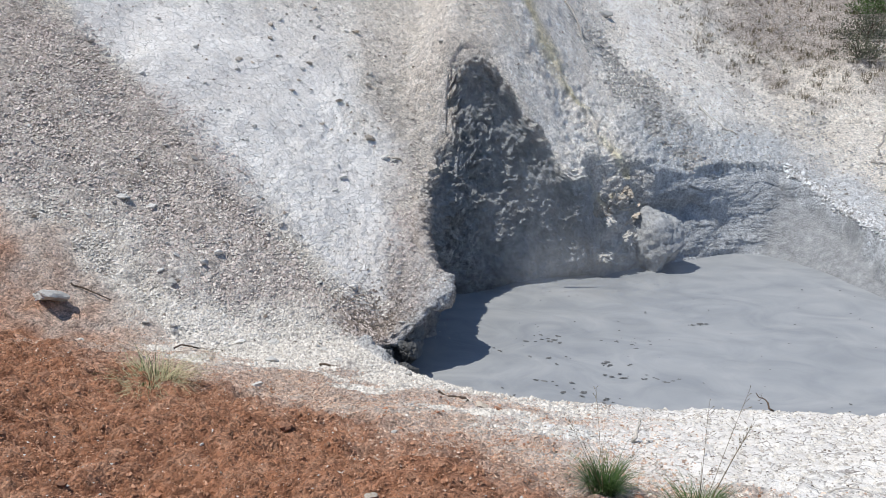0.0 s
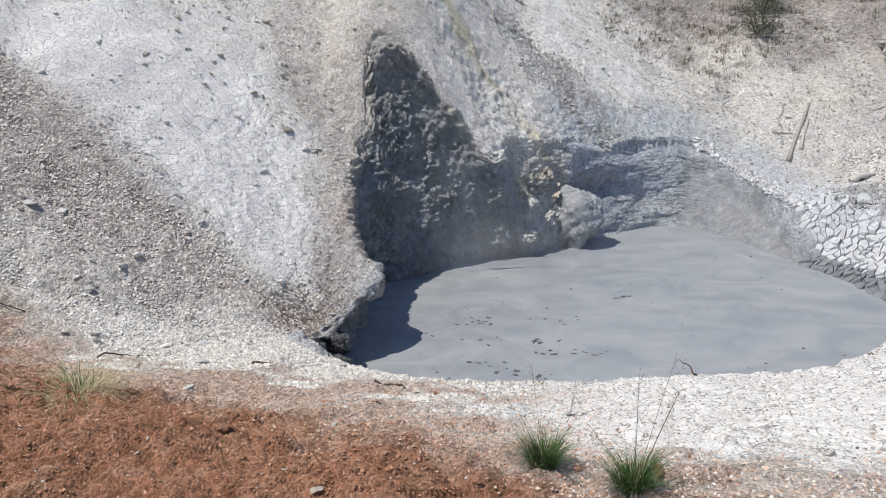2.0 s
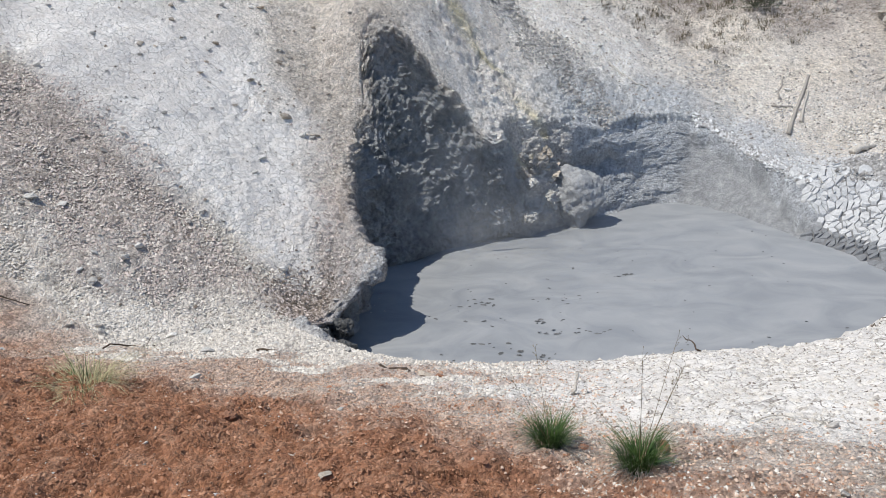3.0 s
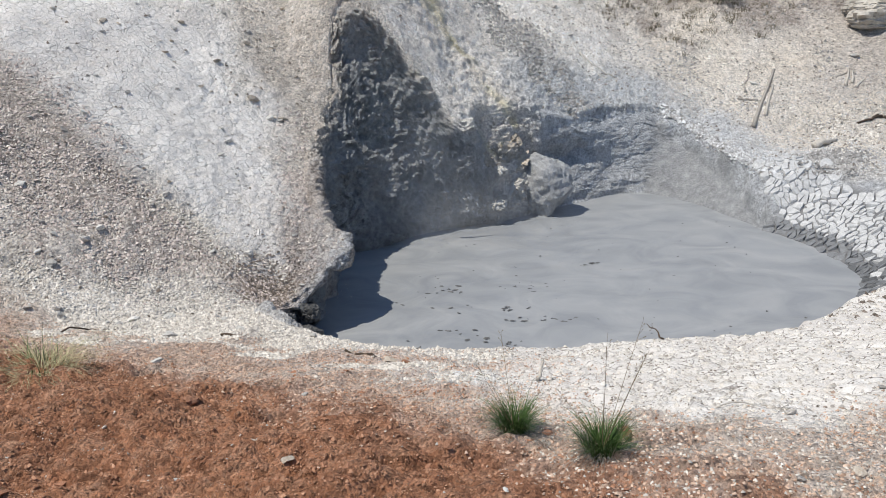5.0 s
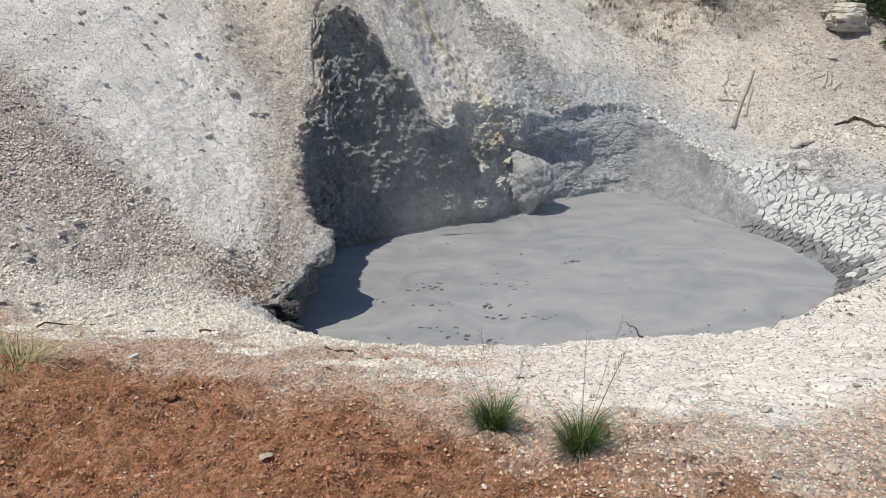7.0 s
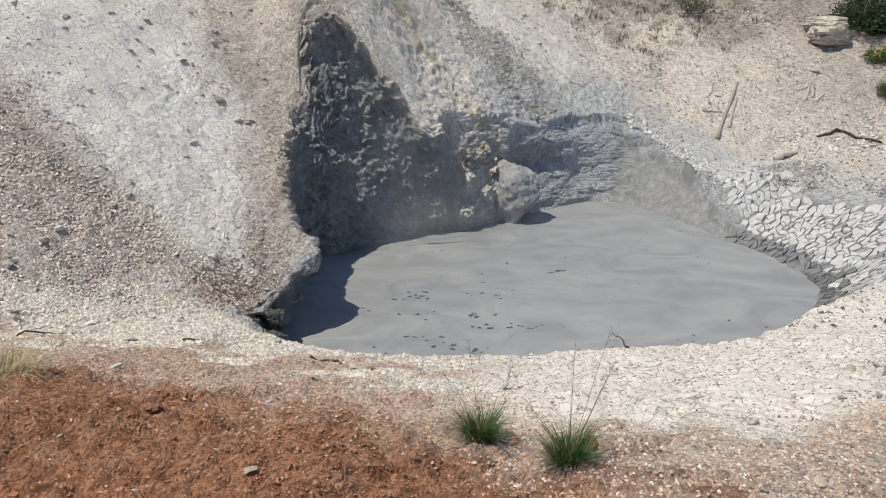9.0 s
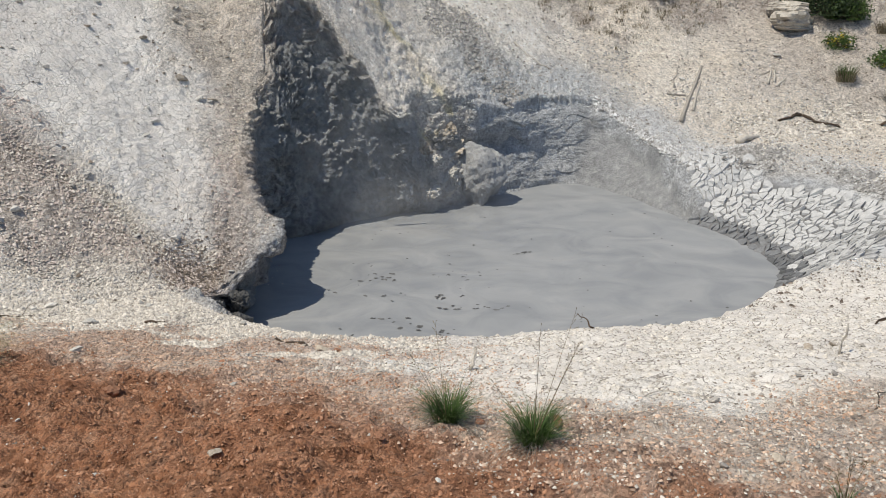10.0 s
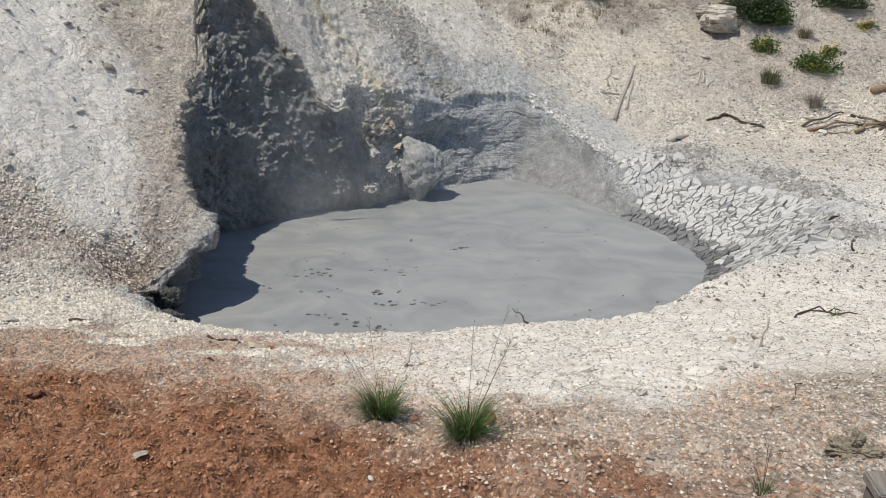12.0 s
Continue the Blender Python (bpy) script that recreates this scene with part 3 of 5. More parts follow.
GRAVEL_GREY = varied("grey_gravel", (0.44, 0.448, 0.46), (0.74, 0.75, 0.765), 20, per="island", bump=0, spread=0.45)
GRAVEL_RED = varied("red_crumbs", (0.24, 0.108, 0.06), (0.54, 0.31, 0.20), 20, per="island", bump=0, spread=0.5)
GRAVEL_PINK = varied("pinkish_gravel", (0.40, 0.26, 0.185), (0.70, 0.54, 0.43), 20, per="island", bump=0, spread=0.4)
GRAVEL_DARK = varied("grey_rubble", (0.22, 0.215, 0.21), (0.46, 0.45, 0.44), 20, per="island", bump=0, spread=0.5)
GRAVEL_TAN = varied("tan_gravel", (0.47, 0.425, 0.37), (0.76, 0.72, 0.66), 20, per="island", bump=0, spread=0.45)
WOOD_GREY = varied("weathered_wood", (0.40, 0.36, 0.31), (0.66, 0.62, 0.56), 6, 0.85, 0.7, stretch=(12, 12, 1.0))
WOOD_DARK = varied("dark_wood", (0.055, 0.04, 0.032), (0.17, 0.125, 0.09), 8, 0.85, 0.7, stretch=(8, 8, 1.5))
WOOD_BROWN = varied("brown_wood", (0.16, 0.10, 0.06), (0.36, 0.26, 0.18), 8, 0.85, 0.7, stretch=(10, 10, 1.2))
WOOD_ROT = varied("rotten_wood", (0.17, 0.14, 0.105), (0.46, 0.41, 0.33), 8, 0.9, 0.7, stretch=(10, 10, 1.5))
BOARD = varied("boardwalk_wood", (0.17, 0.155, 0.14), (0.34, 0.31, 0.28), 5, 0.85, 0.6, stretch=(14, 1.2, 14))
BLADE = varied("green_blade", (0.035, 0.075, 0.018), (0.11, 0.18, 0.05), 30, 0.6, 0, "island", spread=0.45)
BLADE_DRY = varied("dry_blade", (0.34, 0.30, 0.16), (0.62, 0.56, 0.34), 30, 0.7, 0, "island", spread=0.4)
BLADE_GREY = varied("grey_dead_blade", (0.19, 0.17, 0.14), (0.38, 0.35, 0.30), 30, 0.8, 0, "island", spread=0.4)
STALK = varied("seed_stalk", (0.12, 0.10, 0.05), (0.26, 0.20, 0.11), 30, 0.7, 0)
LEAF_DARK = varied("dark_leaf", (0.022, 0.04, 0.018), (0.075, 0.11, 0.045), 12, 0.55, 0, "island", spread=0.5)
LEAF_GREEN = varied("green_leaf", (0.04, 0.08, 0.02), (0.12, 0.19, 0.05), 12, 0.5, 0, "island", spread=0.5)
LEAF_SAGE = varied("sage_leaf", (0.10, 0.11, 0.075), (0.21, 0.21, 0.15), 12, 0.7, 0, "island", spread=0.5)
FLOWER = varied("yellow_petal", (0.42, 0.33, 0.04), (0.65, 0.52, 0.10), 12, 0.6, 0, "island", spread=0.3)
GRASS_BROWN = varied("brown_grass", (0.15, 0.125, 0.08), (0.33, 0.28, 0.19), 12, 0.8, 0, "island", spread=0.5)
PLATE_DRY = varied("dry_mud_plate", (0.41, 0.415, 0.42), (0.64, 0.64, 0.635), 9, 0.9, 0.6, spread=0.25)
PLATE_WET = varied("damp_mud_plate", (0.135, 0.14, 0.147), (0.235, 0.243, 0.252), 9, 0.6, 0.4)
DEBRIS = varied("dark_debris", (0.10, 0.08, 0.065), (0.30, 0.25, 0.21), 20, per="island", bump=0, spread=0.5)
CRUST = varied("dark_mud_crust", (0.10, 0.10, 0.10), (0.22, 0.22, 0.22), 14, 0.6, 0.5)

rng = np.random.default_rng(7)


# ---- mesh helpers ----
def raw_mesh(name, verts, faces, mat, smooth=False):
    me = bpy.data.meshes.new(name)
    me.from_pydata([tuple(v) for v in verts], [], [tuple(f) for f in faces])
    if smooth:
        me.polygons.foreach_set("use_smooth", np.ones(len(me.polygons), dtype=bool))
    me.materials.append(mat)
    me.update()
    return me


def tri_mesh(name, verts, tris, mat):
    """A mesh from arrays of places and triangles."""
    me = bpy.data.meshes.new(name)
    me.vertices.add(len(verts))
    me.vertices.foreach_set("co", np.asarray(verts, np.float32).ravel())
    me.loops.add(tris.size)
    me.loops.foreach_set("vertex_index", tris.astype(np.int32).ravel())
    me.polygons.add(len(tris))
    me.polygons.foreach_set("loop_start", np.arange(0, tris.size, 3, dtype=np.int32))
    me.update(calc_edges=True)
    me.materials.append(mat)
    return me


def part(name, me, parent, label="", kind=""):
    ob = new(name, me)
    ob.parent = parent
    return tagged(ob, label, kind=kind)


def thing(name, x, y, z, label, category, group="", turn=0.0, scale=1.0):
    """An empty at a thing's base, to carry its parts."""
    ob = new(name)
    ob.location, ob.rotation_euler, ob.scale = (x, y, z), (0, 0, radians(turn)), (scale,) * 3
    return tagged(ob, label, category, group)


def gz(x, y):
    return float(ground_z(x, y))


def tube(points, radii, sides=7, wobble=0.0, seed=0):
    """Vertices and faces of a tapered tube along points, closed at both ends."""
    pts = np.array(points, float)
    n = len(pts)
    tang = np.gradient(pts, axis=0)
    tang /= np.linalg.norm(tang, axis=1, keepdims=True)
    r = np.random.default_rng(seed)
    verts, faces = [], []
    up = np.array((0.31, 0.22, 0.92))
    for i in range(n):
        a = np.cross(tang[i], up)
        a /= np.linalg.norm(a)
        b = np.cross(tang[i], a)
        for s in range(sides):
            w = radii[i] * (1 + wobble * r.normal())
            ang = 2 * math.pi * s / sides
            verts.append(pts[i] + w * (math.cos(ang) * a + math.sin(ang) * b))
    for i in range(n - 1):
        for s in range(sides):
            s2 = (s + 1) % sides
            faces.append((i * sides + s, i * sides + s2, (i + 1) * sides + s2, (i + 1) * sides + s))
    faces.append(tuple(reversed(range(sides))))
    faces.append(tuple((n - 1) * sides + s for s in range(sides)))
    return verts, faces


def joined(pieces):
    verts, faces = [], []
    for v, f in pieces:
        k = len(verts)
        verts += list(v)
        faces += [tuple(i + k for i in q) for q in f]
    return verts, faces


def bent(a, b, steps, sway, seed):
    """A crooked line from a to b."""
    r = np.random.default_rng(seed)
    t = np.linspace(0, 1, steps)[:, None]
    line = np.array(a) * (1 - t) + np.array(b) * t
    off = np.cumsum(r.normal(0, 1, (steps, 3)), axis=0)
    off -= off[0] * (1 - t) + off[-1] * t
    return line + off * sway


def rock_mesh(name, size, mat, seed, levels=2, cuts=7, lumps=0.16, fine=0.04, smooth=False, boxy=1.0):
    """An angular stone: a ball cut by random planes and roughened."""
    r = np.random.default_rng(seed)
    bm = bmesh.new()
    bmesh.ops.create_icosphere(bm, subdivisions=levels, radius=1.0)
    p = np.array([v.co for v in bm.verts])
    p = np.sign(p) * np.abs(p) ** boxy
    for _ in range(cuts):
        n = r.normal(size=3)
        n /= np.linalg.norm(n)
        over = np.maximum(0, p @ n - r.uniform(0.45, 0.8))
        p -= over[:, None] * n
    q = p * 1.7 + seed * 3.1
    p *= (1 + lumps * vnoise(q[:, 0], q[:, 1], q[:, 2], seed) + fine * vnoise(q[:, 0] * 4, q[:, 1] * 4, q[:, 2] * 4, seed + 1) + 0.6 * fine * vnoise(q[:, 0] * 9, q[:, 1] * 9, q[:, 2] * 9, seed + 2))[:, None]
    p *= np.array(size) / 2
    for v, c in zip(bm.verts, p):
        v.co = c
    me = bpy.data.meshes.new(name)
    bm.to_mesh(me)
    bm.free()
    if smooth:
        me.polygons.foreach_set("use_smooth", np.ones(len(me.polygons), dtype=bool))
    me.materials.append(mat)
    return me


# ---- boulder, outcrop and rocks of the alcove ----
boulder = new("boulder", rock_mesh("boulder", (0.86, 0.95, 1.2), ROCK_MUD, 14, 6, 2, 0.2, 0.05, True, 0.9))
boulder.location, boulder.rotation_euler = (1.06, 13.46, -1.12), (-0.25, 0.0, 0.5)
tagged(boulder, "rough grey mud-coated boulder at the pool's far edge", "boulder")
for i, (deg, z, w) in enumerate([(111, -1.32, 0.42), (116, -1.05, 0.55), (121, -1.35, 0.5), (124, -0.85, 0.6), (118, -0.55, 0.55), (112.5, -0.62, 0.5), (127, -1.2, 0.5), (115, -0.28, 0.42), (122, -0.4, 0.4), (126, -0.55, 0.42)]):
    out = float(np.interp(deg, np.arange(360), RADIUS)) + (z + 1.6) / 3.15 + 0.02
    ob = new("crag", rock_mesh("crag", (w, 0.75 * w, 1.1 * w), STONE_OCHRE if z > -0.7 and i % 2 else CRAG, 30 + i, 5, 5, 0.42, 0.24, False, 1.0))
    ob.location, ob.rotation_euler = (CX + out * math.cos(radians(deg)), CY + out * math.sin(radians(deg)), z), (0.2 * i, 0.3, 1.7 * i)
    tagged(ob, "crumbly ochre-stained crag of crusted mud beside the boulder", "rock", "crags of the spur")

alcove = [(-2.02, 7.62, -1.42, 0.42, 0.36, 0.4), (-2.3, 7.7, -1.28, 0.32, 0.3, 0.34), (-1.9, 7.42, -1.46, 0.26, 0.22, 0.22),
          (-2.12, 7.98, -1.25, 0.34, 0.3, 0.4), (-2.2, 7.5, -1.3, 0.22, 0.2, 0.2)]
for i, (x, y, z, sx, sy, sz) in enumerate(alcove):
    ob = new("rock", rock_mesh("rock", (sx * 0.8, sy * 0.7, sz * 0.8), ROCK_DARK, 50 + i, 4, 6, 0.3, 0.16))
    ob.location, ob.rotation_euler = (x, y, z), (0.3 * i, 0.5, 1.3 * i)
    tagged(ob, "dark wet rock in the hollow below the overhang", "rock", "rocks in the alcove")

def layered_rock(name, size, mat, seed):
    """A blocky rock with bedding grooves and joints."""
    r = np.random.default_rng(seed)
    bm = bmesh.new()
    bmesh.ops.create_icosphere(bm, subdivisions=5, radius=1.0)
    p = np.array([v.co for v in bm.verts])
    p = np.sign(p) * np.abs(p) ** 0.55
    for _ in range(7):
        n = r.normal(size=3) * (1, 1, 0.6)
        n /= np.linalg.norm(n)
        p -= np.maximum(0, p @ n - r.uniform(0.8, 1.0))[:, None] * n
    bed = p[:, 2] * 3.1 + 0.35 * vnoise(p[:, 0] * 1.5, p[:, 1] * 1.5, None, seed)
    groove = np.exp(-(((bed - np.round(bed)) / 0.12) ** 2))
    step = vnoise(np.round(bed) * 7.7, p[:, 0] * 1.2, p[:, 1] * 1.2, seed + 3)
    joint = np.exp(-((vnoise(p[:, 0] * 2.2, p[:, 1] * 2.2, np.round(bed) * 3.3, seed + 5) / 0.08) ** 2))
    k = 1 - 0.10 * groove + 0.22 * step - 0.10 * joint + 0.10 * vnoise(p[:, 0] * 5, p[:, 1] * 5, p[:, 2] * 5, seed + 7) + 0.05 * vnoise(p[:, 0] * 13, p[:, 1] * 13, p[:, 2] * 13, seed + 9)
    p[:, :2] *= k[:, None]
    p *= np.array(size) / 2
    for v, c in zip(bm.verts, p):
        v.co = c
    me = bpy.data.meshes.new(name)
    bm.to_mesh(me)
    bm.free()
    me.materials.append(mat)
    return me


outcrop = new("rock_outcrop", layered_rock("rock_outcrop", (1.0, 0.85, 0.66), ROCK_WHITE, 71))
outcrop.location, outcrop.rotation_euler = (8.55, 18.0, gz(8.55, 18.0) + 0.24), (-0.12, 0.08, 0.2)
tagged(outcrop, "layered white rock outcrop on the hillside", "rock")
outcrop_top = new("rock", layered_rock("rock", (0.45, 0.45, 0.34), ROCK_WHITE, 75))
outcrop_top.location = (8.42, 18.55, gz(8.42, 18.55) + 0.14)
tagged(outcrop_top, "small white rock above the layered outcrop", "rock")


# ---- logs, branches and sticks ----
def stick_thing(name, points, r0, r1, mat, label, category="branch", sway=0.02, steps=9, seed=0, twigs=0, sink=0.0, lift=None):
    """A crooked stick lying on the ground from the first to the last place; lift: (start, end) above the ground."""
    lift = lift or (r0 * 0.7, r1 * 0.7)
    (ax, ay), (bx, by) = points
    a, b = np.array((ax, ay, gz(ax, ay) + lift[0] - sink)), np.array((bx, by, gz(bx, by) + lift[1] - sink))
    line = bent(a, b, steps, sway, seed)
    if not lift[1] > 0.1:
        line[:, 2] = np.maximum(line[:, 2], ground_z(line[:, 0], line[:, 1]) + r1 * 0.5)
    base = a.copy()
    line = line - base
    root = thing(name, *base, label, category)
    v, f = tube(line, np.linspace(r0, r1, steps), 8, 0.12, seed)
    part("stem", raw_mesh("stem", v, f, mat, True), root)
    r = np.random.default_rng(seed + 5)
    length = np.linalg.norm(line[-1])
    for i in range(twigs):
        k = int(r.integers(steps // 3, steps))
        way = (line[-1] - line[0]) / length + r.normal(0, 0.6, 3)
        way[2] = abs(way[2]) * 0.5
        tip = line[k] + way / np.linalg.norm(way) * length * r.uniform(0.2, 0.45)
        v, f = tube(bent(line[k], tip, 5, sway, seed + i + 9), np.linspace(r1 * 0.8, r1 * 0.3, 5), 5, 0.1, i)
        part("twig", raw_mesh("twig", v, f, mat, True), root)
    return root


stick_thing("log", [(5.26, 15.10), (6.17, 16.85)], 0.042, 0.030, WOOD_GREY, "long bleached log lying down the pale hillside", "log", 0.004, 9, 1)
stick_thing("log", [(5.56, 15.34), (6.02, 16.38)], 0.034, 0.022, WOOD_GREY, "short bleached split log beside a longer one", "log", 0.004, 9, 2)
stick_thing("stick", [(5.40, 16.25), (5.70, 16.95)], 0.022, 0.014, WOOD_GREY, "thin bleached stick on the pale hillside", "stick", 0.02, 7, 3)
stick_thing("stick", [(5.2, 16.0), (5.55, 15.85)], 0.03, 0.02, WOOD_GREY, "short bleached stick across the slope", "stick", 0.02, 7, 4)
stick_thing("driftwood", [(6.0, 13.95), (6.55, 14.35)], 0.07, 0.03, WOOD_GREY, "grey driftwood chunk half buried in grey gravel", "driftwood", 0.03, 8, 5)
for i, (dx, dy, ex, ey) in enumerate([(-0.15, -0.25, 0.12, 0.3), (0.0, -0.2, 0.2, 0.25), (-0.2, 0.1, 0.1, 0.2), (0.05, -0.3, 0.3, -0.1)]):
    stick_thing("stick", [(7.5 + dx, 16.3 + dy), (7.5 + ex, 16.3 + ey)], 0.03, 0.014, WOOD_GREY, "short grey stick in a small heap on the hillside", "stick", 0.015, 6, 10 + i)
stick_thing("branch", [(7.2, 15.0), (7.75, 15.2)], 0.022, 0.032, WOOD_DARK, "dark crooked branch at the foot of the hill", "branch", 0.03, 8, 20, 1)
stick_thing("branch", [(7.78, 15.2), (8.4, 14.8)], 0.032, 0.014, WOOD_DARK, "dark crooked branch lying on pale gravel", "branch", 0.03, 8, 21, 1)
for i, (ax, ay, bx, by, r0) in enumerate([(9.15, 14.7, 10.2, 15.0, 0.045), (9.2, 14.55, 10.4, 14.55, 0.055), (9.9, 14.75, 10.9, 14.4, 0.05), (10.1, 14.35, 11.1, 14.5, 0.06), (10.3, 14.9, 11.2, 14.2, 0.05),
                                          (9.4, 14.3, 10.0, 14.3, 0.03), (10.6, 14.3, 11.5, 14.6, 0.05), (10.5, 14.9, 10.8, 14.2, 0.03)]):
    stick_thing("branch", [(ax, ay), (bx, by)], r0 * 0.6, r0 * 0.25, WOOD_BROWN if i % 2 else WOOD_DARK, "fallen dead branch in a brush pile below the hill", "branch", 0.04, 8, 30 + i, 1 + i % 2)
stick_thing("log", [(11.1, 15.5), (12.2, 15.7)], 0.08, 0.07, WOOD_BROWN, "thick brown log end on the slope", "log", 0.02, 8, 45)
stick_thing("stick", [(1.15, 3.42), (1.50, 3.38)], 0.0042, 0.0026, WOOD_GREY, "thin forked brown stick on pale crust", "stick", 0.012, 9, 50, 3)
stick_thing("stick", [(2.08, 2.98), (2.32, 3.27)], 0.004, 0.0025, WOOD_DARK, "bent brown stick lying on tan soil", "stick", 0.008, 8, 51)
stick_thing("stick", [(2.62, 4.18), (2.66, 4.22)], 0.008, 0.006, WOOD_GREY, "upright weathered stub in white crust", "stub", 0.008, 7, 52, lift=(0.0, 0.2))
stick_thing("twig", [(1.50, 5.95), (1.36, 6.0)], 0.009, 0.003, WOOD_DARK, "thin dark twig standing on the pool's rim", "twig", 0.014, 7, 53, 2, lift=(0.0, 0.17))
stick_thing("stub", [(0.30, 4.24), (0.34, 4.30)], 0.012, 0.008, WOOD_GREY, "short grey upright stub in white crust", "stub", 0.006, 6, 54, 1, lift=(0.0, 0.13))
stick_thing("root", [(-1.22, 5.70), (-0.88, 5.14)], 0.012, 0.009, WOOD_DARK, "dark curved root lying on the pool's rim", "root", 0.03, 9, 55)
stick_thing("twig", [(-3.75, 5.8), (-3.40, 6.35)], 0.008, 0.005, WOOD_DARK, "long thin dark twig on white gravel", "twig", 0.03, 11, 56, 2)
stick_thing("twig", [(-2.46, 6.15), (-2.27, 6.1)], 0.014, 0.008, WOOD_DARK, "short dark twig on white gravel", "twig", 0.012, 6, 57)
stick_thing("twig", [(-5.15, 6.3), (-4.75, 6.35)], 0.010, 0.005, WOOD_DARK, "dark twig at the edge of the red soil", "twig", 0.03, 8, 58, 1)
stick_thing("stick", [(6.2, 9.0), (6.45, 9.1)], 0.018, 0.012, WOOD_DARK, "short dark stick on the white flat", "stick", 0.012, 6, 59)
stick_thing("stick", [(5.85, 7.85), (6.1, 8.2)], 0.014, 0.008, WOOD_DARK, "dark forked stick on the white flat", "stick", 0.02, 7, 60, 2)
stick_thing("stick", [(-1.15, 16.75), (-0.45, 16.2)], 0.022, 0.016, WOOD_GREY, "thin pale pole lying down the crater's crest", "stick", 0.02, 8, 61)
stick_thing("stick", [(1.95, 16.4), (2.7, 16.1)], 0.02, 0.014, WOOD_GREY, "thin grey stick on the grey slope", "stick", 0.02, 8, 62)
stick_thing("stick", [(3.5, 5.2), (4.2, 5.6)], 0.007, 0.004, WOOD_DARK, "dark twig among white stones", "stick", 0.03, 9, 63, 2)
stick_thing("stick", [(3.7, 5.45), (4.15, 5.3)], 0.009, 0.005, WOOD_DARK, "thick dark burnt stick among white stones", "stick", 0.02, 7, 64)


# ---- weathered stump and the end of the boardwalk's kerb ----
def stump():
    x, y = 2.05, 2.42
    root = thing("stump", x, y, gz(x, y) - 0.01, "broken weathered brown stump lying on tan soil", "stump", turn=-10, scale=0.72)
    chunk = part("heartwood", rock_mesh("heartwood", (0.30, 0.15, 0.15), WOOD_ROT, 91, 5, 8, 0.35, 0.30, False), root, "rotten brown wood")
    chunk.location = (-0.02, 0.02, 0.045)
    crown = part("crown", rock_mesh("crown", (0.10, 0.09, 0.17), WOOD_ROT, 95, 4, 6, 0.35, 0.3, False), root)
    crown.location, crown.rotation_euler = (-0.03, 0.04, 0.10), (0.2, -0.3, 0.4)
    r = np.random.default_rng(5)
    for i in range(10):
        a = (-0.16 + 0.034 * i, -0.05 + 0.02 * r.normal(), 0.012 + 0.02 * r.random())
        b = (a[0] + 0.10 + 0.04 * r.random(), a[1] + 0.03 * r.normal(), 0.015 + 0.03 * r.random())
        v, f = tube(bent(a, b, 6, 0.006, i), [0.004, 0.009, 0.011, 0.01, 0.007, 0.003], 6, 0.25, i)
        part("splinter", raw_mesh("splinter", v, f, WOOD_DARK if i % 2 else WOOD_BROWN, True), root)


stump()


def box_mesh(name, sx, sy, sz, mat, bevel=0.006):
    bm = bmesh.new()
    bmesh.ops.create_cube(bm, size=1.0)
    for v in bm.verts:
        v.co = (v.co.x * sx, v.co.y * sy, v.co.z * sz)
    bmesh.ops.bevel(bm, geom=list(bm.edges), offset=bevel, segments=2, affect="EDGES")
    me = bpy.data.meshes.new(name)
    bm.to_mesh(me)
    bm.free()
    me.materials.append(mat)
    return me


kerb = thing("boardwalk_edge", 1.76, 2.06, gz(1.76, 2.06), "grey weathered boardwalk corner of planks on a beam", "boardwalk", turn=-14)
deck = 0.665 - gz(1.76, 2.06)
beam = part("beam", box_mesh("beam", 0.09, 1.25, deck, BOARD), kerb)
beam.location = (0.055, -0.64, deck / 2 - 0.045)
for i in range(8):
    plank = part("plank", box_mesh("plank", 0.9, 0.14, 0.04, BOARD), kerb)
    plank.location = (0.45, -0.07 - 0.147 * i, deck - 0.02)


# ---- grass tufts ----
def blades(count, spread, height, lean, width, seed, droop=0.3, low=0.5):
    """Many narrow curved blades from one root, as places and triangles."""
    r = np.random.default_rng(seed)
    verts, faces = [], []
    for _ in range(count):
        a = r.uniform(0, 2 * math.pi)
        rr = spread * math.sqrt(r.random())
        base = np.array((rr * math.cos(a), rr * math.sin(a), -0.01))
        h = height * r.uniform(low, 1.0)
        out = np.array((math.cos(a + r.normal(0, 0.5)), math.sin(a + r.normal(0, 0.5)), 0))
        side = np.array((-out[1], out[0], 0)) * width / 2
        ln = lean * r.uniform(0.3, 1.2) * h
        k = len(verts)
        for t in (0, 0.35, 0.7, 1.0):
            p = base + out * ln * t ** 1.6 + np.array((0, 0, h * (t - droop * t ** 3)))
            w = 1 - 0.85 * t
            verts += [p - side * w, p + side * w]
        for i in range(3):
            faces.append((k + 2 * i, k + 2 * i + 1, k + 2 * i + 3, k + 2 * i + 2))
    return verts, faces


def seed_stalk(height, lean, turn, seed):
    r = np.random.default_rng(seed)
    tip = np.array((math.cos(turn) * lean, math.sin(turn) * lean, height))
    line = np.array([(0, 0, 0), tip * (0.35, 0.35, 0.36), tip * (0.66, 0.66, 0.68), tip])
    pieces = [tube(line, [0.0014, 0.0012, 0.001, 0.0007], 5, 0, seed)]
    for i in range(7):
        t = 0.72 + 0.28 * i / 6
        p = tip * (t, t, t)
        q = p + np.array((r.normal(0, 0.022), r.normal(0, 0.022), 0.02))
        pieces.append(tube([p, (p + q) / 2, q], [0.0006, 0.0005, 0.0018], 4, 0, i))
    return joined(pieces)


